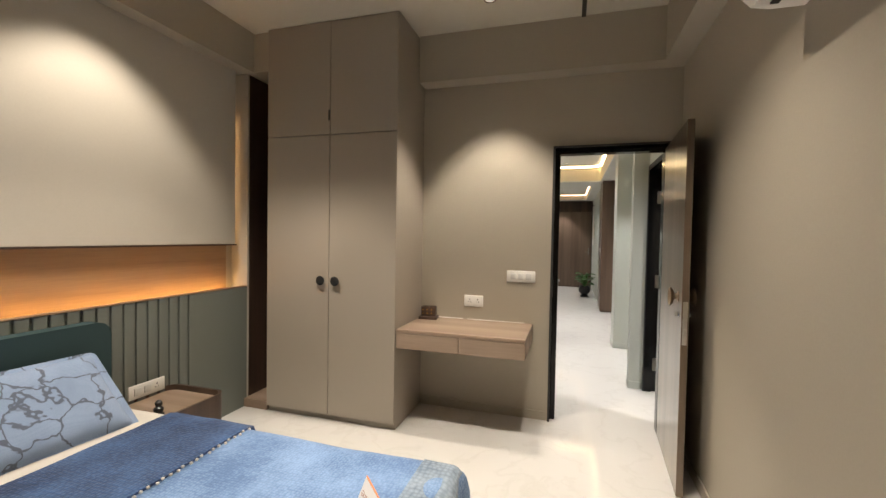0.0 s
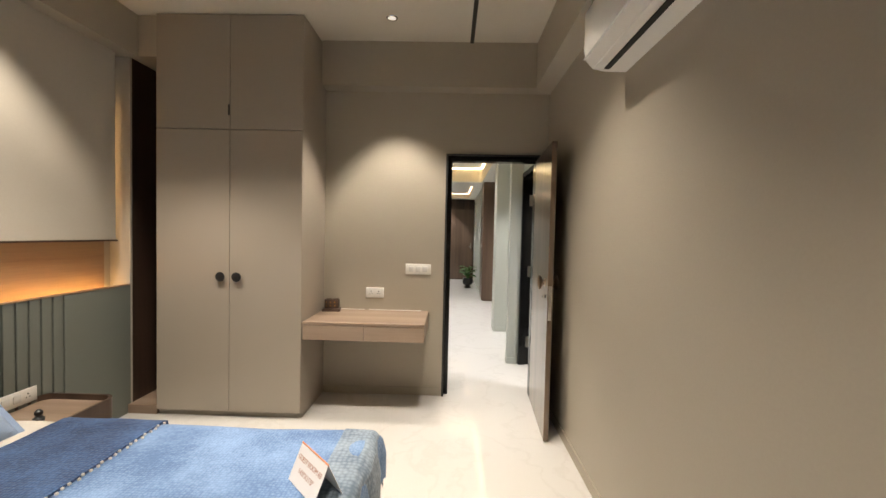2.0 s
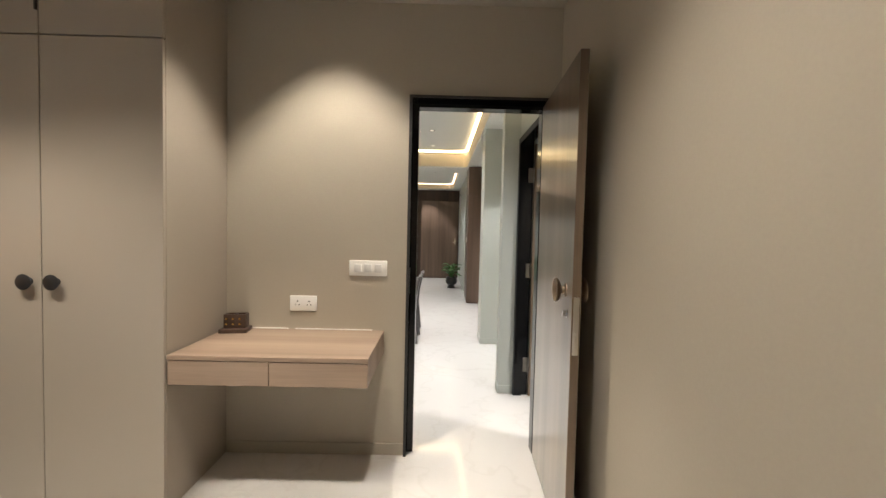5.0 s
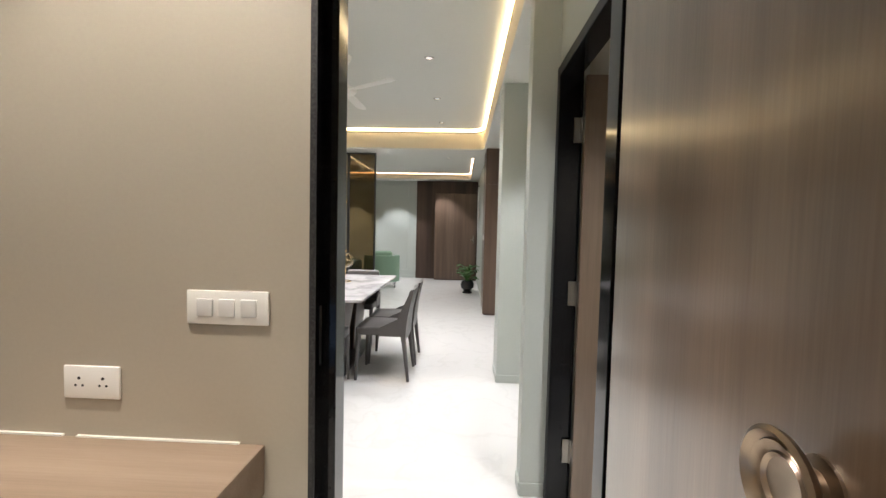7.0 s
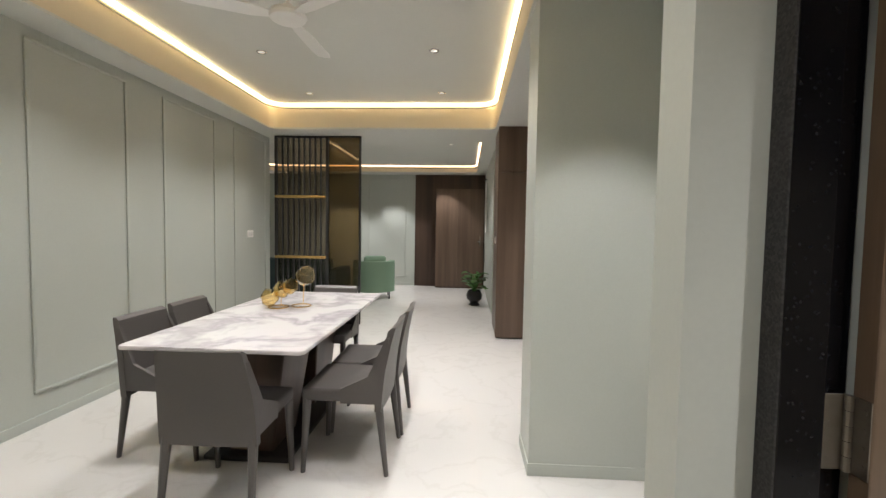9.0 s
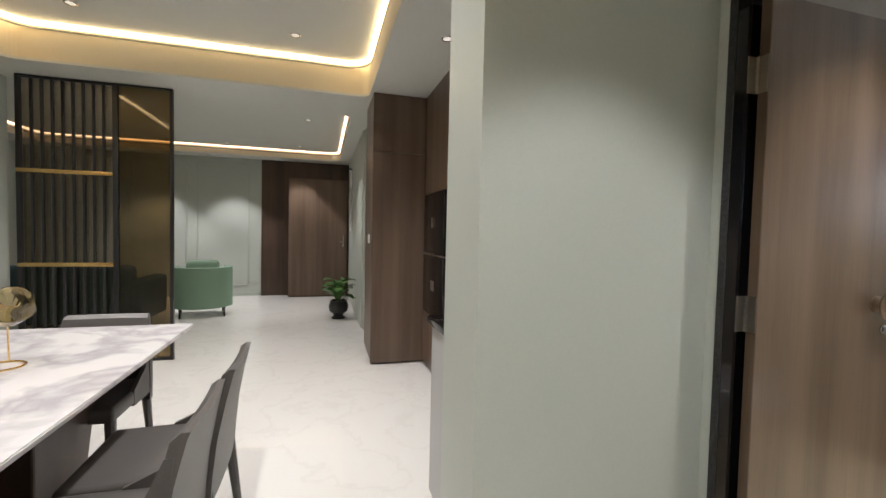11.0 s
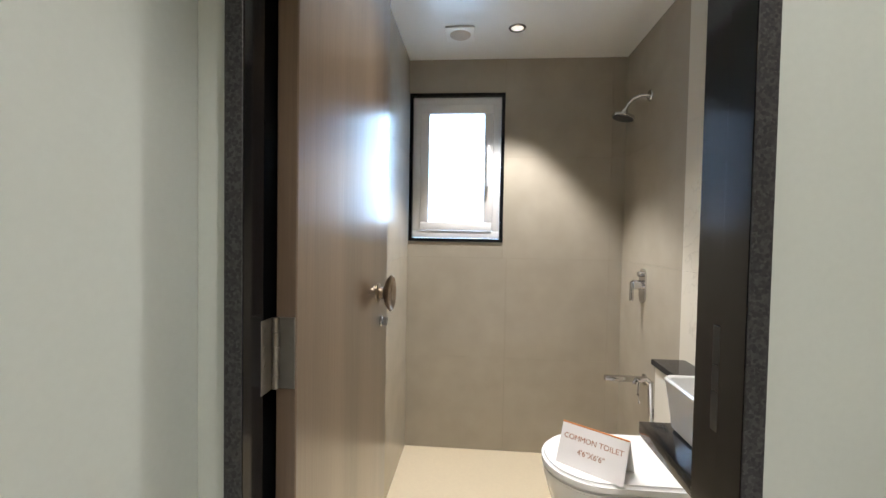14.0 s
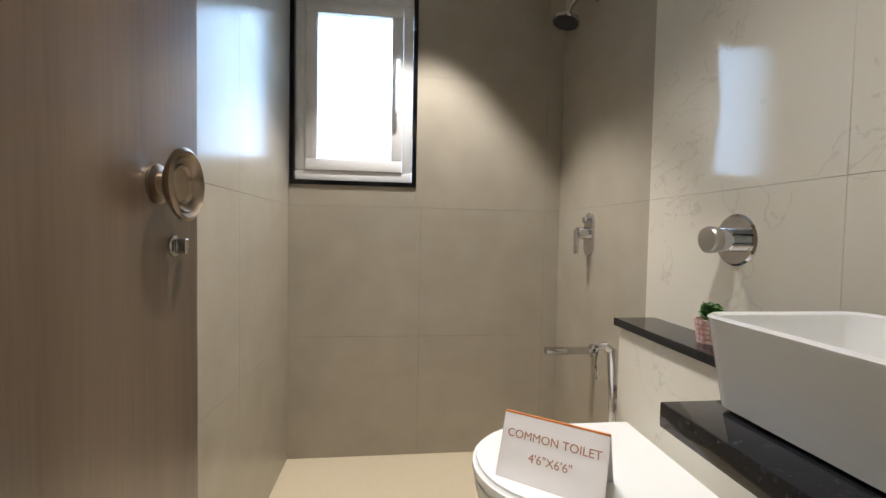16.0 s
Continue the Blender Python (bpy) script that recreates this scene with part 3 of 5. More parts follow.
# ---- structure: toilet ----
TX, TS, TN = 3.45, 4.70, 5.975
structure("floor_toilet", boxes((1.5, 3.7, 4.5, 6.3, -0.16, -0.05)), M_TFLOOR, "cream tiled toilet floor")
structure("sill_toilet", boxes((1.49, 1.63, 5.165, 5.92, -0.05, 0.004)), M_GRANITE, "black granite threshold", "threshold")
structure("wall_toilet_north", boxes((1.62, 3.7, TN + 0.01, 6.27, -0.1, 2.5)), M_GROUT, "grouted wall core behind tiles")
structure("wall_toilet_south", boxes((1.62, 3.7, 4.5, TS - 0.01, -0.1, 2.5)), M_GROUT, "grouted wall core behind tiles")
WY0, WY1, WZ0, WZ1 = 5.40, 5.972, 1.22, 2.11
structure("wall_toilet_window", boxes((TX + 0.01, TX + 0.2, TS, WY0, -0.1, 2.5), (TX + 0.01, TX + 0.2, WY0, TN + 0.01, -0.1, WZ0), (TX + 0.01, TX + 0.2, WY0, TN + 0.01, WZ1, 2.5)), M_GROUT, "grouted wall core with a window opening")
structure("ceiling_toilet", boxes((1.5, 3.7, 4.5, 6.27, TOILET_CEIL, TOILET_CEIL + 0.1)), M_WHITE, "white painted toilet ceiling")
structure("backdrop", boxes((4.6, 4.62, 4.4, 7.2, 0.3, 3.4)), M_DAY, "bright overcast daylight outside the window")

# ---- bedroom things ----


def downlight():
    d = thing("downlight", pose(0, 0, 0), "small round recessed ceiling downlight with a chrome rim", "downlight", "ceiling downlights")
    part("rim", lathe(bmesh.new(), [(0.030, -0.001), (0.031, -0.004), (0.040, -0.005), (0.044, -0.001), (0.044, 0.0), (0.030, 0.0), (0.030, -0.001)], 28), M_CHROME, d)
    part("lens", lathe(bmesh.new(), [(0.0, -0.0015), (0.030, -0.0015), (0.030, 0.0), (0, 0)], 24), M_LENS, d, "glowing lens")
    return d


first = downlight()
for k, (x, y, z, *rest) in enumerate(DOWNLIGHTS):
    if k == 0:
        first.matrix_world = pose(x, y, z)
    else:
        # the added soffit fill gets a fixture like the others
        copy_thing(first, pose(x, y, z))


def wardrobe():
    w = thing("wardrobe", pose(-2.262, 2.80, 0), "tall taupe laminate wardrobe with four doors and black knobs", "wardrobe")
    W, D = 1.115, 0.595
    part("carcass", boxes((0, W, 0.022, D - 0.021, 0.045, 3.045), (0.0, W, 0.035, D - 0.021, 0, 0.045)), M_WARDROBE, w, smooth=False)
    # near-black sheet that paints the shade into the gaps between doors
    part("shadow_gap", B(0.004, W - 0.004, 0.0205, 0.022, 0.05, 3.04), M_GROOVE, w, "dark sheet standing in for shade between doors", smooth=False)
    for x0, x1 in ((0.002, 0.562), (0.566, W)):
        lower = part("door", B(x0, x1, 0, 0.02, 0.05, 2.192, bevel=0.0015, seg=1), M_WARDROBE, w)
        upper = part("upper_door", B(x0, x1, 0, 0.02, 2.197, 3.043, bevel=0.0015, seg=1), M_WARDROBE, w)
        kx = 0.508 if x0 < 0.3 else 0.632
        part("handle", lathe(bmesh.new(), [(0, 0), (0.017, 0), (0.012, 0.012), (0.014, 0.020), (0.034, 0.026), (0.036, 0.032), (0.030, 0.036), (0, 0.036)], 24), M_BLACK, lower, "round black knob", m=pose(kx, 0, 1.087, 90, 0, 0))
        if x0 < 0.3:
            part("pull", B(0.550, 0.562, -0.008, 0.0, 2.30, 2.38, bevel=0.003), M_BLACK, upper, "small black edge pull")
    return w


wardrobe()


def desk():
    d = thing("wall_desk", pose(-1.138, 2.805, 0), "oak-grain wall-hung study desk with two drawers", "desk")
    W, D = 0.93, 0.569
    part("desktop", B(0, W, 0.0, D, 0.735, 0.757, bevel=0.0015, seg=1), M_OAK, d)
    part("body", boxes((0, W - 0.001, 0.02, D, 0.62, 0.735)), M_OAK, d, smooth=False)
    for x0, x1 in ((0.002, 0.468), (0.471, W - 0.002)):
        part("drawer", B(x0, x1, 0.002, 0.02, 0.618, 0.731, bevel=0.0015, seg=1), M_OAK, d)
    part("sealant", boxes((0.02, 0.36, D - 0.006, D + 0.003, 0.757, 0.762), (0.40, 0.86, D - 0.006, D + 0.003, 0.757, 0.761)), M_WHITE, d, "white sealant line", smooth=False)
    return d


desk()
org = thing("desk_organiser", pose(-1.05, 3.285, 0.757, 0, 0, 8), "carved dark-brown wooden desk organiser on a base", "desk organiser")
part("base", B(-0.075, 0.075, -0.06, 0.06, 0, 0.022, bevel=0.004), M_WOOD_DARK, org)
part("holder", boxes((-0.06, 0.06, 0.035, 0.045, 0.022, 0.10), (-0.06, 0.06, -0.02, -0.01, 0.022, 0.10), (-0.06, -0.05, -0.01, 0.035, 0.022, 0.10), (0.05, 0.06, -0.01, 0.035, 0.022, 0.10), (-0.005, 0.005, -0.01, 0.035, 0.022, 0.10), bevel=0.002), M_WOOD_DARK, org)
for k in range(6):
    part("stud", lathe(bmesh.new(), [(0, 0), (0.008, 0), (0.006, 0.005), (0, 0.007)], 10), M_BRASS, org, m=pose(-0.045 + 0.036 * (k % 3), -0.02, 0.045 + 0.03 * (k // 3), 90, 0, 0))


def wall_plate(name, m, width, height, label, category, switches=0, sockets=0, group=""):
    """A moulded plate on a wall, facing local -y."""
    p = thing(name, m, label, category, group)
    part("plate", B(-width / 2, width / 2, -0.010, 0.0, -height / 2, height / 2, bevel=0.005, seg=2), M_WHITE, p)
    n = switches + sockets
    for k in range(n):
        cx = (k - (n - 1) / 2) * (width * 0.72 / max(1, n - 0.3))
        if k < switches:
            part("switch", B(cx - 0.022, cx + 0.022, -0.015, -0.009, -height * 0.26, height * 0.26, bevel=0.003), M_GREYKEY, p, "grey-white rocker")
        else:
            for dx, dz, r in ((0, 0.012, 0.0045), (-0.010, -0.008, 0.0035), (0.010, -0.008, 0.0035)):
                part("pin_hole", tube(bmesh.new(), (cx + dx, -0.0108, dz), (cx + dx, -0.009, dz), r, n=10), M_DARK, p)
    return p


wall_plate("switch_plate", pose(-0.308, DW, 1.13), 0.225, 0.092, "white three-gang switch plate on a beige wall", "switch plate", 3)
wall_plate("socket_plate", pose(-0.69, DW, 0.912), 0.16, 0.092, "white double socket plate above a desk", "socket plate", 0, 2)
wall_plate("bedside_switch_plate", pose(-2.498, 1.98, 0.44, 0, 0, 90), 0.24, 0.088, "white switch and socket plate above a nightstand", "switch plate", 2, 1)

# fluted boards on the dado
y = 2.85
while y > -0.98:
    w = 0.075 if y < 2.3 else 0.57
    part("board", B(-2.513, -2.498, max(-0.995, y - w + 0.014), y - (0.0 if y == 2.85 else 0.0), 0.0, 0.996, bevel=0.003, seg=1), M_GREYGREEN, dado)
    y -= w
part("cap", B(-2.540, -2.495, -0.99, 2.849, 0.9985, 1.004), M_LEDGE_WOOD, dado, "slim wooden ledge", smooth=False)


def air_conditioner():
    a = thing("air_conditioner", pose(RX, 1.28, 2.25), "white split air conditioner with a dark air slot", "air conditioner")
    prof = [(0, 0.0), (-0.10, 0.0), (-0.16, 0.012), (-0.195, 0.05), (-0.205, 0.10), (-0.205, 0.27), (-0.19, 0.295), (0, 0.30)]
    bm = bmesh.new()
    A = [bm.verts.new((x, -0.46, z)) for x, z in prof]
    C = [bm.verts.new((x, 0.46, z)) for x, z in prof]
    bm.faces.new(A)
    bm.faces.new(list(reversed(C)))
    for i in range(len(prof)):
        j = (i + 1) % len(prof)
        bm.faces.new((A[i], C[i], C[j], A[j]))
    bmesh.ops.recalc_face_normals(bm, faces=bm.faces)
    part("body", bm, M_WHITE, a)
    part("air_slot", B(-0.118, -0.092, -0.42, 0.42, -0.003, 0.004, bevel=0.001, seg=1), M_DARK, a, "dark air slot")
    part("flap", B(-0.165, -0.122, -0.42, 0.42, -0.002, 0.010, bevel=0.002), M_WHITE, a)
    part("front_seam", B(-0.2065, -0.19, -0.462, 0.462, 0.055, 0.058), M_GREYKEY, a, smooth=False)
    return a


air_conditioner()

# ---- bed ----


def fabric(name, dark, light, cell, line=None, line_scale=6.0):
    """Quilted cloth: scale-like cells in relief, slow fading of the dye."""
    m = material(name, light, 0.85, grain=350, vary=0.05, bump=0.0)
    nt = m.node_tree
    b = nt.nodes["Principled BSDF"]
    tc = nt.nodes["Texture Coordinate"]
    vo, no = nt.nodes.new("ShaderNodeTexVoronoi"), nt.nodes.new("ShaderNodeTexNoise")
    vo.inputs["Scale"].default_value, no.inputs["Scale"].default_value = cell, 5.0
    vo.inputs["Randomness"].default_value = 0.45
    no.inputs["Detail"].default_value = 6
    for n in (vo, no):
        nt.links.new(tc.outputs["Object"], n.inputs["Vector"])
    add = nt.nodes.new("ShaderNodeMath")
    add.operation = "MULTIPLY_ADD"
    add.inputs[1].default_value = -0.45
    nt.links.new(vo.outputs["Distance"], add.inputs[0])
    nt.links.new(no.outputs["Fac"], add.inputs[2])
    ramp = nt.nodes.new("ShaderNodeValToRGB")
    ramp.color_ramp.elements[0].position, ramp.color_ramp.elements[1].position = 0.1, 0.55
    ramp.color_ramp.elements[0].color, ramp.color_ramp.elements[1].color = (*dark, 1), (*light, 1)
    nt.links.new(add.outputs[0], ramp.inputs["Fac"])
    out = ramp.outputs["Color"]
    if line:
        ch = nt.nodes.new("ShaderNodeTexVoronoi")
        ch.feature = "DISTANCE_TO_EDGE"
        ch.inputs["Scale"].default_value, ch.inputs["Randomness"].default_value = line_scale, 0.55
        wob = nt.nodes.new("ShaderNodeTexNoise")
        wob.inputs["Scale"].default_value = 14
        nt.links.new(tc.outputs["Object"], wob.inputs["Vector"])
        off = nt.nodes.new("ShaderNodeVectorMath")
        off.operation = "MULTIPLY_ADD"
        off.inputs[1].default_value = (0.09, 0.09, 0.09)
        nt.links.new(wob.outputs["Color"], off.inputs[0])
        nt.links.new(tc.outputs["Object"], off.inputs[2])
        nt.links.new(off.outputs["Vector"], ch.inputs["Vector"])
        edge = nt.nodes.new("ShaderNodeValToRGB")
        el = edge.color_ramp.elements
        el[0].position, el[1].position = 0.016, 0.030
        el[0].color, el[1].color = (1, 1, 1, 1), (0, 0, 0, 1)
        nt.links.new(ch.outputs["Distance"], edge.inputs["Fac"])
        mix = nt.nodes.new("ShaderNodeMix")
        mix.data_type = "RGBA"
        nt.links.new(edge.outputs["Color"], mix.inputs[0])
        nt.links.new(out, mix.inputs[6])
        mix.inputs[7].default_value = (*line, 1)
        out = mix.outputs[2]
    nt.links.new(out, b.inputs["Base Color"])
    bp = nt.nodes.new("ShaderNodeBump")
    bp.inputs["Strength"].default_value, bp.inputs["Distance"].default_value = 0.6, 0.006
    bp.invert = True
    nt.links.new(vo.outputs["Distance"], bp.inputs["Height"])
    nt.links.new(bp.outputs["Normal"], b.inputs["Normal"])
    b.inputs["Sheen Weight"].default_value = 0.1
    return m


M_BLANKET = fabric("blue_quilted_cloth", (0.075, 0.145, 0.29), (0.20, 0.315, 0.53), 75)
M_RUNNER = fabric("navy_quilted_cloth", (0.012, 0.032, 0.09), (0.05, 0.11, 0.25), 70)
M_PILLOW = fabric("light_blue_print", (0.24, 0.33, 0.50), (0.32, 0.42, 0.60), 300, (0.11, 0.135, 0.19), 6.0)

BX0, BX1, BY0, BY1, BZ = -2.42, -0.37, -0.05, 1.63, 0.485
bed = thing("bed", pose(0, 0, 0), "double bed with a rounded teal upholstered headboard", "bed")
part("base", B(BX0, BX1 - 0.03, BY0 + 0.03, BY1 - 0.03, 0.10, 0.28, bevel=0.02), M_TEAL, bed)
part("mattress", B(BX0, BX1, BY0, BY1, 0.28, BZ - 0.01, bevel=0.05, seg=4), M_SHEET, bed)
part("headboard", prism(bmesh.new(), rrect(BY0 - 0.08, BY1 + 0.08, 0.10, 0.93, 0.075, 6), 0.0, 0.085, Matrix(((0, 0, 1, -2.498), (1, 0, 0, 0), (0, 1, 0, 0), (0, 0, 0, 1)))), M_TEAL, bed)
for x in (BX0 + 0.1, BX1 - 0.15):
    for y in (BY0 + 0.12, BY1 - 0.12):
        part("leg", tube(bmesh.new(), (x, y, 0), (x, y, 0.11), 0.02, 0.03), M_BLACK, bed)


def sheet_over(bm, x0, x1, y0, y1, z, drop_x, drop_y, thick, seed, wave=0.012, n=64):
    """Cloth over a flat top, falling past x1 and past both long sides."""
    r = random.Random(seed)
    ph = [r.uniform(0, 6.28) for _ in range(6)]

    def bend(s, edge, drop):
        """Distance s past an edge: outward run and fall round a soft corner."""
        if s <= 0:
            return s, 0.0
        R = 0.05
        q = R * math.pi / 2
        if s < q:
            a = s / R
            return R * math.sin(a), R * (1 - math.cos(a))
        return R, R + s - q

    grid = []
    L, W = x1 - x0 + drop_x, y1 - y0 + 2 * drop_y
    for i in range(n + 1):
        row = []
        for j in range(n + 1):
            u, v = L * i / n, -drop_y + W * j / n
            ox, fx = bend(u - (x1 - x0), 0, drop_x)
            x = x1 + ox
            if v < 0:
                oy, fy = bend(-v, 0, drop_y)
                y = y0 - oy
            else:
                oy, fy = bend(v - (y1 - y0), 0, drop_y)
                y = y1 + oy
            fall = max(fx, fy) if min(fx, fy) <= 0 else math.hypot(fx, fy)
            hang = min(1.0, fall / 0.12)
            zz = z - fall + wave * 0.35 * math.sin(7 * x + ph[0]) * math.sin(5 * y + ph[1]) + 0.004 * noise.noise((x * 6, y * 6, seed))
            if fx > 0.02:
                x += hang * wave * (1 + math.sin(15 * y + ph[2]) + 0.6 * math.sin(37 * y + ph[3]))
            if fy > 0.02:
                y += (1 if v > 0 else -1) * hang * wave * (1 + math.sin(14 * x + ph[4]) + 0.6 * math.sin(33 * x + ph[5]))
            row.append(bm.verts.new((x, y, max(0.03, zz))))
        grid.append(row)
    for a, b in zip(grid, grid[1:]):
        for j in range(n):
            bm.faces.new((a[j], b[j], b[j + 1], a[j + 1]))
    bmesh.ops.recalc_face_normals(bm, faces=bm.faces)
    bm.normal_update()
    under = [[bm.verts.new(v.co - v.normal * thick) for v in row] for row in grid]
    for a, b in zip(under, under[1:]):
        for j in range(n):
            bm.faces.new((a[j], a[j + 1], b[j + 1], b[j]))
    rim = [grid[0], [row[-1] for row in grid], grid[-1][::-1], [row[0] for row in grid][::-1]]
    low = [under[0], [row[-1] for row in under], under[-1][::-1], [row[0] for row in under][::-1]]
    for a, b in zip(rim, low):
        for j in range(n):
            bm.faces.new((a[j], a[j + 1], b[j + 1], b[j]))
    bmesh.ops.recalc_face_normals(bm, faces=bm.faces)
    return bm


cover = thing("bedspread", pose(0, 0, 0), "light blue quilted bedspread hanging over the bed's foot", "bedspread")
part("cloth", sheet_over(bmesh.new(), -1.62, BX1 - 0.02, BY0 + 0.04, BY1 - 0.03, BZ + 0.016, 0.26, 0.22, 0.008, 3), M_BLANKET, cover)
M_BAND = fabric("grey_blue_quilted_cloth", (0.10, 0.14, 0.19), (0.27, 0.33, 0.40), 48)
part("foot_band", sheet_over(bmesh.new(), BX1 - 0.13, BX1 - 0.015, BY0 + 0.035, BY1 - 0.025, BZ + 0.021, 0.30, 0.24, 0.006, 11, 0.016, 48), M_BAND, cover, "grey-blue quilted end of the spread")
throw = thing("bed_runner", pose(0, 0, 0), "folded navy blue quilted runner with white pompom edging", "bed runner")
part("cloth", sheet_over(bmesh.new(), -1.86, -1.40, BY0 + 0.03, BY1 - 0.02, BZ + 0.036, 0.02, 0.16, 0.014, 5, 0.006, 48), M_RUNNER, throw)
pom_bm = bmesh.new()
bmesh.ops.create_icosphere(pom_bm, subdivisions=1, radius=0.007)
pom = mesh_of("pompom", pom_bm, M_SHEET, True)
for k in range(56):
    o = new("pompom", pom)
    o.parent = throw
    o.location = (-1.362 + 0.006 * math.sin(k * 2.3), BY0 + 0.06 + k * (BY1 - BY0 - 0.1) / 55, BZ + 0.034)

sheet = thing("folded_sheet", pose(0, 0, 0), "grey-white bed sheet turned down below the pillows", "sheet")
part("cloth", sheet_over(bmesh.new(), -2.40, -1.80, BY0 + 0.02, BY1 - 0.01, BZ + 0.004, 0.0, 0.12, 0.006, 8, 0.006, 40), M_SHEET, sheet)


def pillow(m):
    p = thing("pillow", m, "light blue pillow printed with dark chain lattice", "pillow", "pillows on the bed")
    bm = bmesh.new()
    n = 26
    top, bot = [], []
    for i in range(n + 1):
        a, b = [], []
        for j in range(n + 1):
            u, v = -1 + 2 * i / n, -1 + 2 * j / n
            h = 0.075 * (max(0, 1 - u ** 4) * max(0, 1 - v ** 4)) ** 0.5 + 0.006 * noise.noise((u * 2.2, v * 2.2, 4.0))
            pinch = 1 - 0.07 * (1 - u * u) * abs(v) ** 3
            pinch2 = 1 - 0.07 * (1 - v * v) * abs(u) ** 3
            x, y = 0.34 * u * pinch2, 0.23 * v * pinch
            rim = abs(u) == 1 or abs(v) == 1
            a.append(bm.verts.new((x, y, 0 if rim else h)))
            b.append(a[-1] if rim else bm.verts.new((x, y, -h)))
        top.append(a)
        bot.append(b)
    for g, flip in ((top, False), (bot, True)):
        for i in range(n):
            for j in range(n):
                q = (g[i][j], g[i + 1][j], g[i + 1][j + 1], g[i][j + 1])
                bm.faces.new(tuple(reversed(q)) if flip else q)
    part("cushion", bm, M_PILLOW, p)
    bm = bmesh.new()
    loop = rrect(-0.355, 0.355, -0.245, 0.245, 0.03, 3)
    ring_wall(bm, loop, rrect(-0.318, 0.318, -0.208, 0.208, 0.03, 3), -0.003, 0.003)
    part("flange", bm, M_PILLOW, p)
    return p


pillow(pose(-2.165, 1.19, 0.635, 42, 0, 86))
pillow(pose(-2.165, 0.38, 0.635, 42, 0, 92))


def tent_card(m, width, height, lines, label, size):
    """A folded card standing on local z=0; the lettered leaf faces -y."""
    c = thing("tent_card", m, label, "sign card", "tent cards")
    tilt = math.atan2(0.055, height)
    leaf = B(-width / 2, width / 2, -0.0008, 0.0008, 0, math.hypot(height, 0.055))
    part("front_leaf", leaf, M_PAPER, c, m=pose(0, -0.055, 0, -math.degrees(tilt), 0, 0), smooth=False)
    part("back_leaf", B(-width / 2, width / 2, -0.0008, 0.0008, 0, math.hypot(height, 0.055)), M_PAPER, c, m=pose(0, 0.055, 0, math.degrees(tilt), 0, 0), smooth=False)
    part("orange_edge", B(-width / 2, width / 2, -0.002, 0.002, height - 0.006, height + 0.0015), M_ORANGE, c, "orange printed fold", smooth=False)
    base = pose(0, -0.055, 0, -math.degrees(tilt), 0, 0)
    for words, z in lines:
        text_mesh(words, size, base @ pose(0, -0.0016, z, 90, 0, 0), M_PRINT, c)
    return c


tent_card(pose(-0.50, 1.165, BZ + 0.018, 0, 0, 133 - 180), 0.215, 0.125, (("GUEST ROOM 03", 0.090), ("14'0\"X11'0\"", 0.050)), "white folded room sign lettered GUEST ROOM 03", 0.025)

night = thing("nightstand", pose(-2.499, 1.94, 0), "brown wall-hung nightstand with a raised rounded rim", "nightstand")
part("top", prism(bmesh.new(), rrect(0.0, 0.43, -0.22, 0.22, 0.06), 0.20, 0.375), M_OAK, night)
part("rim", ring_wall(bmesh.new(), rrect(0.0, 0.445, -0.235, 0.235, 0.07), rrect(0.0, 0.43, -0.22, 0.22, 0.06), 0.19, 0.41), M_WOOD_DARK, night, "dark brown rim")
fig = thing("figurine", pose(-2.20, 1.82, 0.375), "small glossy black figurine on a nightstand", "figurine")
part("body", lathe(bmesh.new(), [(0, 0), (0.028, 0), (0.030, 0.006), (0.018, 0.012), (0.026, 0.026), (0.026, 0.04), (0.012, 0.052), (0.019, 0.062), (0.019, 0.074), (0.008, 0.086), (0, 0.088)], 20), M_BLACK, fig)

# ---- hall: dining set ----


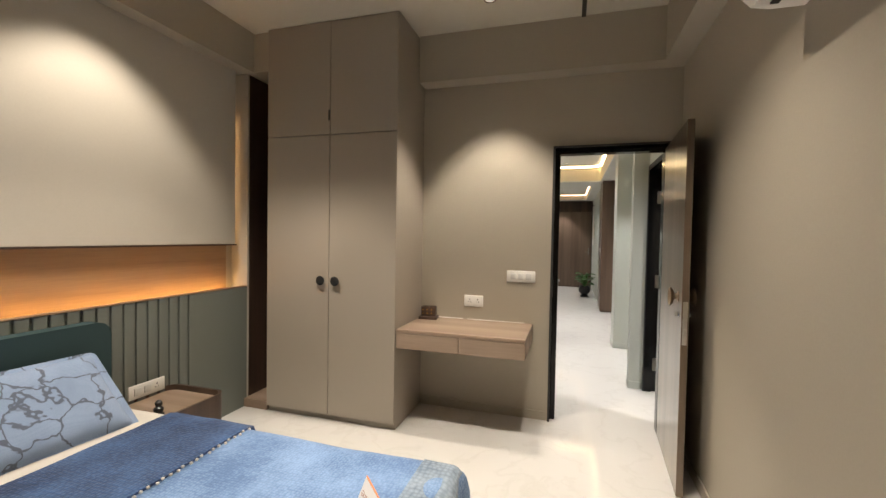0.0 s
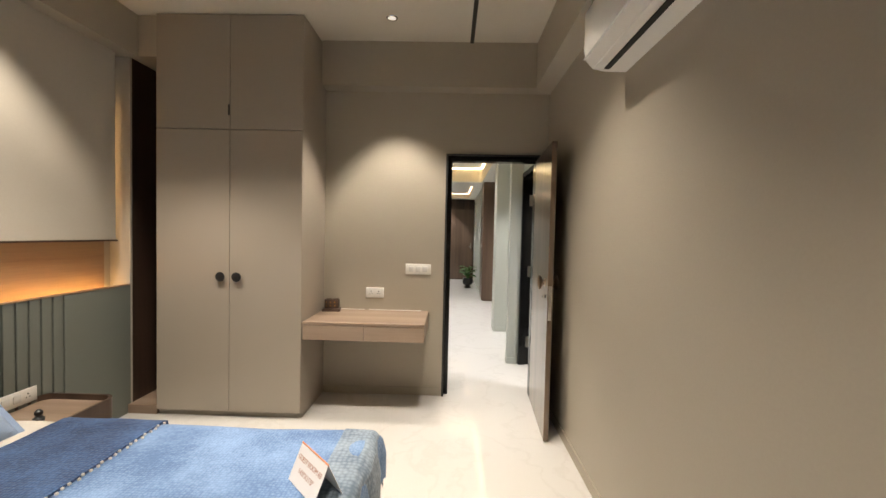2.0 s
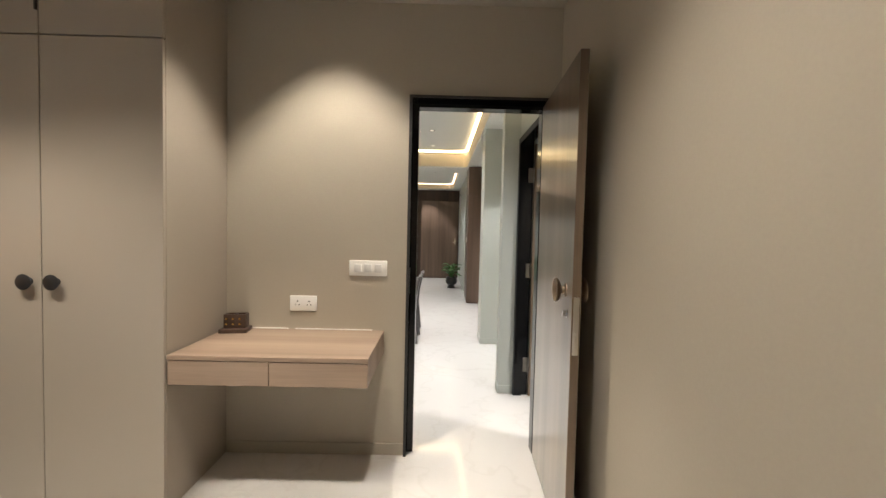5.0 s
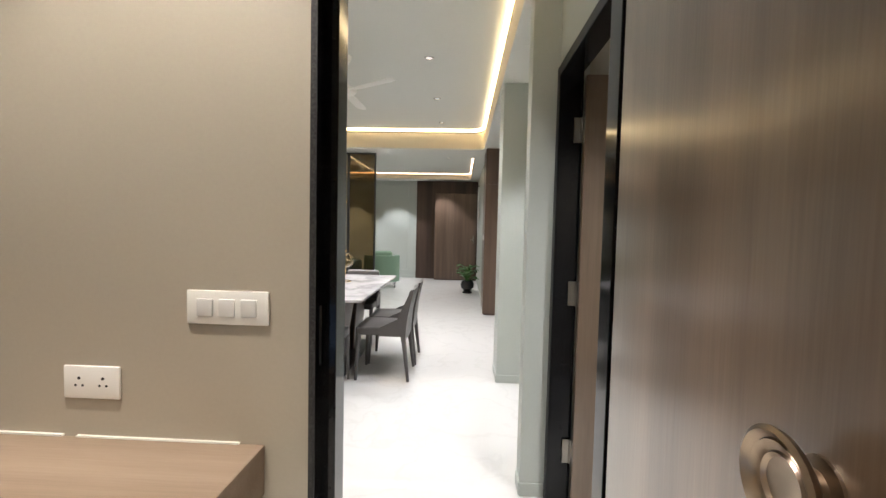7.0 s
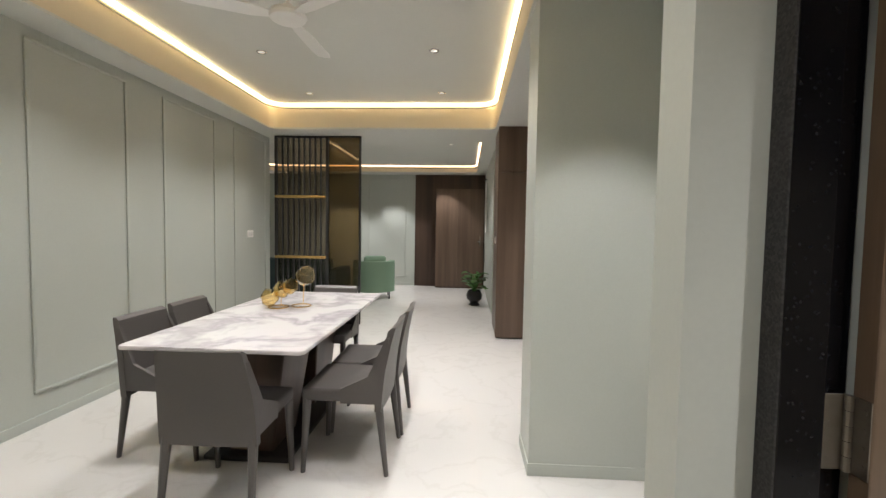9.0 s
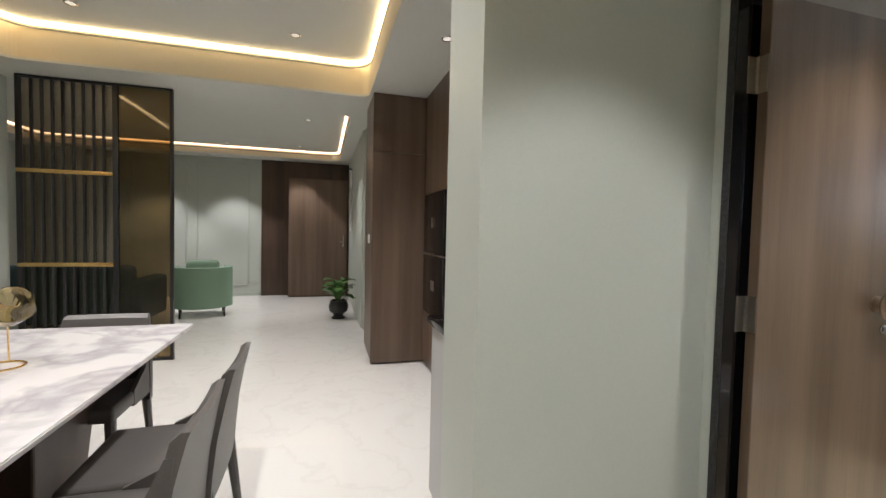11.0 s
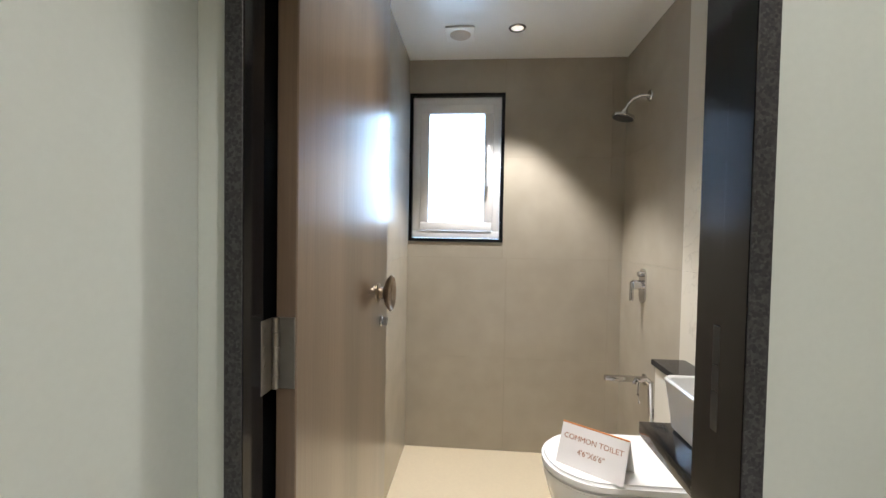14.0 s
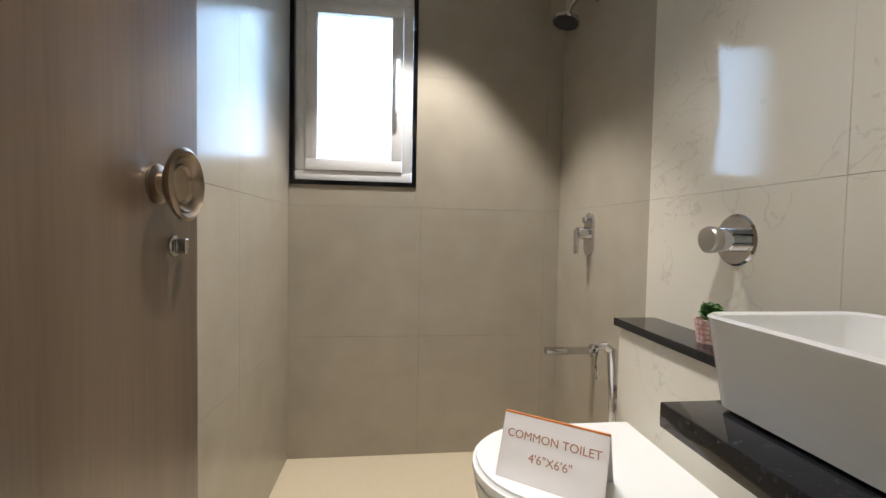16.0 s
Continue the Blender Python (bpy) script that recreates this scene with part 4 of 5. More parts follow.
def dining_chair():
    """Facing +y, its foot centre at the origin."""
    c = thing("dining_chair", pose(0, 0, 0), "grey leather dining chair with wrapped tapered legs", "chair", "chairs round the dining table")
    part("seat", B(-0.222, 0.222, -0.20, 0.235, 0.405, 0.475, bevel=0.016, seg=3), M_LEATHER, c)
    bm = bmesh.new()
    rows = [(0.36, -0.205, 0.226), (0.46, -0.212, 0.226), (0.58, -0.225, 0.220), (0.71, -0.250, 0.206), (0.795, -0.270, 0.195), (0.812, -0.276, 0.188)]
    back, front = [], []
    for k, (z, y, w) in enumerate(rows):
        t = 0.036 if k < 5 else 0.020
        back.append([bm.verts.new((x, y - 0.008 * (1 - (x / w) ** 2), z)) for x in (-w, -w / 2, 0, w / 2, w)])
        front.append([bm.verts.new((x, y + t - 0.010 * (1 - (x / w) ** 2), z)) for x in (-w, -w / 2, 0, w / 2, w)])
    for g, s in ((back, 1), (front, -1)):
        for a, b in zip(g, g[1:]):
            for j in range(4):
                bm.faces.new((a[j], a[j + 1], b[j + 1], b[j])[::s])
    for a, b in ((back[0], front[0]), (front[-1], back[-1])):
        for j in range(4):
            bm.faces.new((a[j], b[j], b[j + 1], a[j + 1]))
    for j in (0, 4):
        for i in range(len(rows) - 1):
            bm.faces.new((back[i][j], back[i + 1][j], front[i + 1][j], front[i][j]))
    bmesh.ops.recalc_face_normals(bm, faces=bm.faces)
    part("backrest", bm, M_LEATHER, c)
    for s in (-1, 1):
        bm = bmesh.new()
        pts = ((-0.20, 0.40), (0.02, 0.40), (0.02, 0.478), (-0.13, 0.55), (-0.225, 0.76), (-0.245, 0.76))
        a = [bm.verts.new((s * (0.225 - max(0, z - 0.5) * 0.085), y, z)) for y, z in pts]
        b = [bm.verts.new((s * (0.205 - max(0, z - 0.5) * 0.085), y, z)) for y, z in pts]
        bm.faces.new(a)
        bm.faces.new(list(reversed(b)))
        for i in range(len(pts)):
            j = (i + 1) % len(pts)
            bm.faces.new((a[i], b[i], b[j], a[j]))
        bmesh.ops.recalc_face_normals(bm, faces=bm.faces)
        part("side_wing", bm, M_LEATHER, c, smooth=False)
    for x, y, dx, dy in ((-0.20, -0.185, -0.012, -0.05), (0.20, -0.185, 0.012, -0.05), (-0.20, 0.21, -0.01, 0.02), (0.20, 0.21, 0.01, 0.02)):
        part("leg", tube(bmesh.new(), (x + dx, y + dy, 0), (x, y, 0.415), 0.013, 0.024, n=10), M_LEATHER, c)
    return c


TCX = -0.965
chair = dining_chair()
chair.matrix_world = pose(-0.875, 5.68, 0, 0, 0, 1)
for x, y, a in ((-0.37, 6.11, 90), (-0.36, 6.57, 91), (-1.48, 6.17, -90), (-1.49, 6.63, -89), (TCX + 0.05, 7.24, 180)):
    copy_thing(chair, pose(x, y, 0, 0, 0, a))

table = thing("dining_table", pose(TCX, 6.55, 0), "marble-topped dining table on a dark faceted pedestal", "dining table")
bm = prism(bmesh.new(), rrect(-0.475, 0.475, -0.92, 0.92, 0.035), 0.735, 0.755)
bmesh.ops.bevel(bm, geom=[e for e in bm.edges if abs(e.verts[0].co.z - e.verts[1].co.z) < 1e-5], offset=0.004, segments=2, affect="EDGES")
part("tabletop", bm, M_TOPMARBLE, table, "white veined marble slab")
part("base_plate", B(-0.25, 0.25, -0.58, 0.58, 0.0, 0.03, bevel=0.004), M_BLACK, table)
for s in (-1, 1):
    bm = bmesh.new()
    lower, upper = rrect(-0.13, 0.13, -0.17, 0.17, 0.01, 2), rrect(-0.21, 0.21, -0.24, 0.24, 0.01, 2)
    a = [bm.verts.new((x, y + s * 0.34, 0.03)) for x, y in lower]
    b = [bm.verts.new((x, y + s * 0.27, 0.735)) for x, y in upper]
    bm.faces.new(a)
    bm.faces.new(b)
    for i in range(len(a)):
        j = (i + 1) % len(a)
        bm.faces.new((a[i], a[j], b[j], b[i]))
    bmesh.ops.recalc_face_normals(bm, faces=bm.faces)
    part("pedestal", bm, M_WOOD_DARK, table, "dark flared pedestal", smooth=False)

deco = thing("glass_centrepiece", pose(-1.02, 6.74, 0.755, 0, 0, 27), "amber glass globes on a gold wire stand", "centrepiece")
for k, (x, y, z, r) in enumerate(((-0.15, 0.0, 0.075, 0.066), (-0.065, 0.03, 0.125, 0.064), (-0.01, -0.03, 0.155, 0.058), (0.10, 0.0, 0.225, 0.074))):
    bm = bmesh.new()
    lathe(bm, [(0.0, -r), (r * 0.6, -r * 0.8), (r, 0), (r * 0.86, r * 0.5), (r * 0.7, r * 0.85), (r * 0.66, r * 0.85), (r * 0.82, r * 0.5), (r * 0.95, 0), (r * 0.56, -r * 0.75), (0, -r * 0.95)], 24)
    part("globe", bm, M_AMBER, deco, "amber glass bowl", m=pose(x, y, z, 20 * (k - 1), 15, 0))
for x, h in ((-0.09, 0.10), (0.07, 0.16)):
    part("ring", pipe(bmesh.new(), [(x + 0.07 * math.cos(t * math.pi / 12), 0.07 * math.sin(t * math.pi / 12), 0.004) for t in range(25)], 0.004), M_BRASS, deco)
    part("stem", tube(bmesh.new(), (x + 0.02, 0.066, 0.004), (x + 0.02, 0.01, h), 0.003, n=8), M_BRASS, deco)

fan = thing("ceiling_fan", pose(-0.81, 6.20, HALL_CEIL - 0.001), "white three-bladed ceiling fan at rest", "ceiling fan")
part("canopy", lathe(bmesh.new(), [(0, 0), (0.055, 0), (0.055, -0.03), (0.03, -0.075), (0.012, -0.085), (0, -0.085)], 24), M_WHITE, fan)
part("rod", tube(bmesh.new(), (0, 0, -0.08), (0, 0, -0.27), 0.011), M_WHITE, fan)
part("motor", lathe(bmesh.new(), [(0, -0.25), (0.03, -0.25), (0.04, -0.28), (0.10, -0.295), (0.11, -0.315), (0.10, -0.335), (0.05, -0.35), (0, -0.352)], 32), M_WHITE, fan)
for k in range(3):
    bm = bmesh.new()
    outline = [(0.09, -0.03), (0.20, -0.055), (0.52, -0.062), (0.585, -0.045), (0.60, 0.0), (0.585, 0.045), (0.52, 0.058), (0.20, 0.05), (0.09, 0.03)]
    prism(bm, outline, -0.003, 0.003)
    part("blade", bm, M_WHITE, fan, m=pose(0, 0, -0.318, 0, 0, 88 + 120 * k) @ pose(0, 0, 0, 9, 0, 0))

# panel mouldings on the hall wall
mould = tagged(new("trim_hall_panels"), "pale sage raised panel mouldings on the wall", "trim", kind="structure")


def panel_frame(parent, m, w, h):
    """A raised rectangular moulding; local x across, z up, front towards -y."""
    for x0, x1, z0, z1 in ((0, w, 0, 0.025), (0, w, h - 0.025, h), (0, 0.025, 0.025, h - 0.025), (w - 0.025, w, 0.025, h - 0.025)):
        part("moulding", B(x0, x1, -0.014, 0.0, z0, z1, bevel=0.005, seg=2), M_SAGE, parent, m=m)


for y0 in (3.80, 5.02, 6.25, 7.47, 8.66):
    panel_frame(mould, pose(-2.55, y0, 0.22, 0, 0, 90), 0.81, 2.32)
far_mould = tagged(new("trim_living_panels"), "pale sage raised panel mouldings on the wall", "trim", kind="structure")
for x0, w in ((-4.2, 0.95), (-3.1, 0.9), (-2.05, 0.9), (-1.75 + 0.75, 0.0)):
    if w:
        panel_frame(far_mould, pose(x0, FY, 0.20, 0, 0, 0), w, 2.3)
structure("baseboard_hall", boxes((-2.55, -2.538, DT, 9.5, 0, 0.07), (0.628, 0.635, 4.385, 4.50, 0, 0.07), (0.635, PX - 0.02, 4.378, 4.385, 0, 0.07), (0.643, 1.499, 5.963, 5.97, 0, 0.07), (0.636, 0.643, 5.963, 6.31, 0, 0.07), (-4.6, -0.95, FY - 0.012, FY, 0, 0.07), bevel=0.002), M_SAGE, "pale skirting board")
wall_plate("hall_switch_plate", pose(-2.55, 9.04, 1.25, 0, 0, 90), 0.15, 0.092, "white switch plate on a sage wall", "switch plate", 2)

# slatted screen with bronze glass
SY = 9.45
scr = thing("partition_screen", pose(-2.40, SY, 0), "dark slatted partition with brass rails and bronze glass", "partition screen")
part("frame", boxes((0, 0.03, -0.02, 0.02, 0, 2.605), (0.725, 0.765, -0.02, 0.02, 0, 2.605), (1.19, 1.215, -0.02, 0.02, 0, 2.605), (0.03, 0.725, -0.02, 0.02, 2.58, 2.605), (0.765, 1.19, -0.02, 0.02, 2.585, 2.605), (0.03, 0.725, -0.02, 0.02, 0, 0.03), (0.765, 1.19, -0.02, 0.02, 0, 0.03)), M_BLACK, scr, "black metal frame", smooth=False)
slat = mesh_of("slat", B(-0.009, 0.009, -0.015, 0.015, 0.03, 2.58, bevel=0.002, seg=1), M_BLACK)
for k in range(8):
    o = new("slat", slat)
    o.parent = scr
    o.location = (0.108 + k * 0.0775, 0, 0)
for z in (0.93, 1.77):
    part("rail", B(0.002, 0.728, -0.028, 0.028, z - 0.018, z + 0.018, bevel=0.004), M_BRASS, scr, "brass rail")
pane = part("glass_panel", B(0.765, 1.19, -0.005, 0.005, 0.03, 2.585), M_BRONZE_GLASS, scr, "bronze tinted glass", smooth=False)
pane.visible_shadow = False
pane = part("smoked_panel", B(0.03, 0.725, 0.022, 0.028, 0.03, 2.58), M_SMOKE_GLASS, scr, "smoky brown glass behind the slats", smooth=False)
pane.visible_shadow = False

# armchair and sofa beyond
arm = thing("armchair", pose(-1.50, 11.75, 0, 0, 0, 14), "sage green tub armchair on slim dark legs", "armchair")
bm = bmesh.new()
outer = [(0.40 * math.cos(radians(a)), 0.38 * math.sin(radians(a))) for a in range(160, 381, 10)]
inner = [(0.31 * math.cos(radians(a)), 0.29 * math.sin(radians(a))) for a in range(380, 159, -10)]
prism(bm, outer + inner, 0.14, 0.72)
part("shell", bm, M_FABRIC_GREEN, arm)
part("seat", B(-0.30, 0.30, -0.26, 0.34, 0.16, 0.44, bevel=0.05, seg=3), M_FABRIC_GREEN, arm)
part("cushion", B(-0.20, 0.22, -0.24, -0.08, 0.44, 0.82, bevel=0.06, seg=3), M_FABRIC_GREEN, arm)
for x in (-0.28, 0.28):
    for y in (-0.24, 0.24):
        part("leg", tube(bmesh.new(), (x, y, 0), (x, y, 0.16), 0.010, 0.014), M_BLACK, arm)
sofa = thing("sofa", pose(-3.0, 11.3, 0), "dark teal sofa behind a slatted screen", "sofa")
part("seat", B(-0.95, 0.95, -0.40, 0.45, 0.10, 0.44, bevel=0.05, seg=3), M_TEAL, sofa)
part("backrest", B(-0.95, 0.95, -0.48, -0.28, 0.10, 0.80, bevel=0.06, seg=3), M_TEAL, sofa)
for x in (-1, 1):
    part("armrest", B(x * 0.95 - 0.10, x * 0.95 + 0.10, -0.46, 0.45, 0.08, 0.62, bevel=0.05, seg=3), M_TEAL, sofa)
    part("foot", B(x * 0.85 - 0.03, x * 0.85 + 0.03, -0.4, 0.4, 0, 0.10), M_BLACK, sofa)

# entrance panelling and tall cabinet
structure("wall_wood_panelling", boxes((-0.93, 0.70, FY - 0.03, FY - 0.001, 0, 2.61)), M_WOOD_DARK, "dark walnut wall panelling", "wall panelling")
shoe = thing("tall_cabinet", pose(-0.42, FY - 0.03, 0), "tall brown walnut cabinet with two plain doors", "cabinet")
part("body", B(0.0, 1.09, -0.26, 0, 0.0, 2.265), M_WOOD_DARK, shoe, smooth=False)
for x0, x1 in ((0.002, 0.50), (0.504, 1.088)):
    dd = part("door", B(x0, x1, -0.28, -0.261, 0.03, 2.262, bevel=0.002, seg=1), M_WOOD_KITCHEN, shoe)
part("handle", boxes((1.00, 1.02, -0.32, -0.281, 0.98, 1.18), (0.94, 1.02, -0.33, -0.315, 1.06, 1.08), bevel=0.003), M_STEEL, shoe, "steel handle")

plant = thing("potted_plant", pose(0.44, 11.18, 0), "broad-leaved green plant in a black footed pot", "potted plant")
part("pot", lathe(bmesh.new(), [(0, 0), (0.10, 0), (0.10, 0.02), (0.07, 0.045), (0.07, 0.06), (0.13, 0.11), (0.145, 0.18), (0.12, 0.25), (0.125, 0.265), (0.11, 0.265), (0.10, 0.24), (0, 0.235)], 28), M_BLACK, plant)


def leaf_mesh(size):
    bm = bmesh.new()
    prof = [(0, 0.02), (0.15, 0.5), (0.4, 0.92), (0.65, 1.0), (0.85, 0.66), (1.0, 0.03)]
    rows = []
    for t, w in prof:
        z = 0.25 * math.sin(t * 2.4) - 0.15 * t * t
        rows.append([bm.verts.new((size * t, size * 0.36 * w * s, size * (z + 0.08 * abs(s)))) for s in (-1, 0, 1)])
    for a, b in zip(rows, rows[1:]):
        for j in range(2):
            bm.faces.new((a[j], b[j], b[j + 1], a[j + 1]))
    return mesh_of("leaf", bm, M_LEAF, True)


rnd = random.Random(7)
lm = leaf_mesh(0.19)
for k in range(26):
    a = k * 137.5
    h = 0.27 + 0.011 * k
    rr = 0.05 + 0.03 * rnd.random()
    x, y = rr * math.cos(radians(a)), rr * math.sin(radians(a))
    part("stem", tube(bmesh.new(), (x * 0.3, y * 0.3, 0.235), (x, y, h + 0.02), 0.004, n=6), M_LEAF, plant)
    o = new("leaf", lm)
    o.parent = plant
    o.matrix_basis = pose(x, y, h, rnd.uniform(-15, 15), rnd.uniform(-35, 15), a)

art = thing("wall_ornament", pose(0.70, 12.6, 0), "white looped ornament hung on a sage wall", "wall ornament")
for z, r in ((1.45, 0.16), (1.80, 0.22), (2.2, 0.16)):
    part("loop", pipe(bmesh.new(), [(-0.02, r * math.cos(t * math.pi / 12), z + r * math.sin(t * math.pi / 12)) for t in range(25)], 0.012), M_WHITE, art)
part("hook", tube(bmesh.new(), (0, 0, 2.40), (-0.06, 0, 2.40), 0.012), M_BLACK, art)

# ---- kitchen seen past the wall end ----
tall = thing("tall_kitchen_cabinet", pose(0.655, 8.865, 0), "tall brown wood-veneer kitchen cabinet with plain doors", "cabinet")
part("carcass", B(0.0, 0.585, 0.02, 0.62, 0.06, 2.606), M_WOOD_KITCHEN, tall, smooth=False)
part("plinth", B(0.02, 0.585, 0.06, 0.60, 0, 0.06), M_WOOD_DARK, tall, smooth=False)
part("door", B(0.001, 0.584, 0, 0.018, 0.02, 2.053, bevel=0.0015, seg=1), M_WOOD_KITCHEN, tall)
part("upper_door", B(0.001, 0.584, 0, 0.018, 2.057, 2.605, bevel=0.0015, seg=1), M_WOOD_KITCHEN, tall)
wall_plate("cabinet_switch_plate", pose(0.655, 9.10, 1.22, 0, 0, -90), 0.09, 0.09, "white switch plate on a brown cabinet side", "switch plate", 1)
tower = thing("oven_tower", pose(1.165, 7.85, 0), "brown kitchen tower with two black built-in ovens", "oven tower")
part("carcass", B(0.02, 0.62, 0, 1.0, 0.06, 2.606), M_WOOD_KITCHEN, tower, smooth=False)
part("plinth", B(0.06, 0.6, 0.01, 0.99, 0, 0.06), M_WOOD_DARK, tower, smooth=False)
part("upper_door", B(0, 0.018, 0.001, 0.999, 1.66, 2.604, bevel=0.0015, seg=1), M_WOOD_KITCHEN, tower)
part("lower_door", B(0, 0.018, 0.001, 0.999, 0.04, 0.53, bevel=0.0015, seg=1), M_WOOD_KITCHEN, tower)
for z0, z1 in ((0.535, 1.085), (1.105, 1.655)):
    ov = part("oven", B(-0.004, 0.018, 0.28, 0.995, z0, z1, bevel=0.003), M_OVEN, tower, "black glass oven front")
    part("sticker", B(-0.006, -0.004, 0.58, 0.70, (z0 + z1) / 2 - 0.04, (z0 + z1) / 2 + 0.05), M_STEEL, ov, "grey paper sticker", smooth=False)
part("strip", B(-0.006, 0.018, 0.28, 0.995, 1.087, 1.103), M_STEEL, tower, "bright metal strip", smooth=False)
kc = thing("kitchen_counter", pose(0.735, 6.312, 0), "pale grey kitchen counter with a black granite top", "kitchen counter")
part("end_panel", B(0.0, 0.02, 0.0, 0.52, 0.0, 0.85), M_COUNTER, kc, smooth=False)
part("body", B(0.021, 2.2, 0.0, 0.50, 0.08, 0.85), M_COUNTER, kc, smooth=False)
part("worktop", B(-0.025, 2.2, 0.0, 0.54, 0.851, 0.885, bevel=0.003), M_GRANITE, kc, "black granite worktop")

# console in the recess
con = thing("console", pose(1.50, 4.81, 0), "white console shelf against a sage wall", "console")
part("top", B(-0.34, -0.001, -0.30, 0.29, 0.765, 0.80, bevel=0.004), M_WHITE, con)
part("body", B(-0.32, -0.002, -0.28, 0.27, 0.0, 0.765, bevel=0.003), M_WHITE, con)
vase = thing("vase", pose(1.36, 4.955, 0.80), "matt black open vase on a white console", "vase")
part("body", lathe(bmesh.new(), [(0, 0), (0.035, 0), (0.05, 0.03), (0.055, 0.08), (0.045, 0.11), (0.05, 0.125), (0.046, 0.126), (0.04, 0.11), (0.048, 0.08), (0, 0.02)], 28), M_BLACK, vase)

# ---- toilet things ----
win = tagged(new("window_1"), "white plastic casement window with frosted pane in black granite", "window", kind="structure")
ty = (WY0 + WY1) / 2


def rect_frame(y0, y1, z0, z1, t, x0, x1, bevel=0.003):
    return boxes((x0, x1, y0, y1, z0, z0 + t), (x0, x1, y0, y1, z1 - t, z1), (x0, x1, y0, y0 + t, z0 + t, z1 - t), (x0, x1, y1 - t, y1, z0 + t, z1 - t), bevel=bevel)


part("surround", rect_frame(WY0, WY1, WZ0, WZ1, 0.020, TX - 0.008, TX + 0.10, 0.001), M_GRANITE, win, "black granite surround", smooth=False)
part("window_frame", rect_frame(WY0 + 0.021, WY1 - 0.021, WZ0 + 0.021, WZ1 - 0.021, 0.045, TX + 0.012, TX + 0.07), M_UPVC, win)
sash = part("sash", rect_frame(WY0 + 0.067, WY1 - 0.067, WZ0 + 0.067, WZ1 - 0.067, 0.052, TX + 0.004, TX + 0.05), M_UPVC, win)
M_FROST = glass("frosted_glass", (0.95, 0.97, 1.0), 0.35)
pane = part("pane", B(TX + 0.026, TX + 0.030, WY0 + 0.117, WY1 - 0.117, WZ0 + 0.117, WZ1 - 0.117), M_FROST, sash, "frosted glass pane", smooth=False)
pane.visible_shadow = False
hd = boxes((TX - 0.008, TX + 0.004, WY0 + 0.082, WY0 + 0.102, 1.74, 1.80), (TX - 0.032, TX - 0.008, WY0 + 0.087, WY0 + 0.097, 1.775, 1.79), (TX - 0.036, TX - 0.024, WY0 + 0.083, WY0 + 0.101, 1.55, 1.79), bevel=0.003)
part("handle", hd, M_UPVC, sash, "white lever handle")

vent = thing("exhaust_vent", pose(3.12, 5.66, TOILET_CEIL), "white square exhaust vent in the ceiling", "vent")
part("plate", B(-0.075, 0.075, -0.075, 0.075, -0.012, 0, bevel=0.005), M_WHITE, vent)
part("grille", lathe(bmesh.new(), [(0, -0.026), (0.03, -0.026), (0.05, -0.018), (0.055, -0.012), (0, -0.012)], 28), M_CREAM, vent, "cream round fan cover")


def shower():
    s = thing("shower", pose(3.11, TS, 0), "chrome wall shower with a round dark-faced head", "shower")
    part("flange", lathe(bmesh.new(), [(0, 0), (0.028, 0), (0.026, 0.006), (0.012, 0.010), (0, 0.010)], 24), M_CHROME, s, m=pose(0, 0, 1.975, -90, 0, 0))
    part("arm", pipe(bmesh.new(), [(0, 0, 1.975), (0.012, 0.04, 1.980), (0.026, 0.075, 1.965), (0.036, 0.095, 1.940), (0.044, 0.108, 1.905)], 0.009), M_CHROME, s)
    part("head", lathe(bmesh.new(), [(0, 0.035), (0.014, 0.035), (0.018, 0.02), (0.055, 0.004), (0.058, -0.006), (0.055, -0.010), (0, -0.010)], 32), M_CHROME, s, m=pose(0.046, 0.113, 1.884, 14, 0, 0))
    part("spray_face", lathe(bmesh.new(), [(0, -0.0125), (0.050, -0.0125), (0.050, -0.0102), (0, -0.0102)], 32), M_BLACK, s, "dark spray face", m=pose(0.046, 0.113, 1.884, 14, 0, 0))
    return s


shower()
mixer = thing("shower_mixer", pose(3.12, TS, 1.02), "chrome wall mixer with an oblong plate and lever", "mixer")
lp = [(0.038 * math.cos(radians(a)), 0.045 + 0.038 * math.sin(radians(a))) for a in range(0, 181, 15)] + [(0.038 * math.cos(radians(a)), -0.055 + 0.038 * math.sin(radians(a))) for a in range(180, 361, 15)]
part("plate", prism(bmesh.new(), lp, 0, 0.009, pose(0, 0, 0, -90, 0, 0) @ Matrix.Diagonal((1, -1, 1, 1))), M_CHROME, mixer)
part("body", tube(bmesh.new(), (0, 0.005, 0), (0, 0.055, 0), 0.024), M_CHROME, mixer)
part("lever", B(-0.012, 0.012, 0.05, 0.066, -0.085, 0.015, bevel=0.004), M_CHROME, mixer)
part("diverter", tube(bmesh.new(), (0, 0.005, 0.055), (0, 0.03, 0.055), 0.013), M_CHROME, mixer)
spout = thing("bath_spout", pose(3.06, TS, 0.552), "slim chrome wall spout", "spout")
part("flange", lathe(bmesh.new(), [(0, 0), (0.027, 0), (0.027, 0.008), (0, 0.008)], 24), M_CHROME, spout, m=pose(0, 0, 0, -90, 0, 0))
part("nozzle", B(-0.018, 0.018, 0.005, 0.20, -0.012, 0.014, bevel=0.006), M_CHROME, spout)
jet = thing("health_faucet", pose(2.695, 4.768, 0.11), "chrome hand spray on a wall hook with white hose", "hand spray")
part("bracket", boxes((-0.040, 0.018, 0.0, 0.050, 0.40, 0.43), bevel=0.004), M_CHROME, jet)
part("handle", tube(bmesh.new(), (0, 0.045, 0.36), (0, 0.055, 0.55), 0.011, 0.013), M_CHROME, jet)
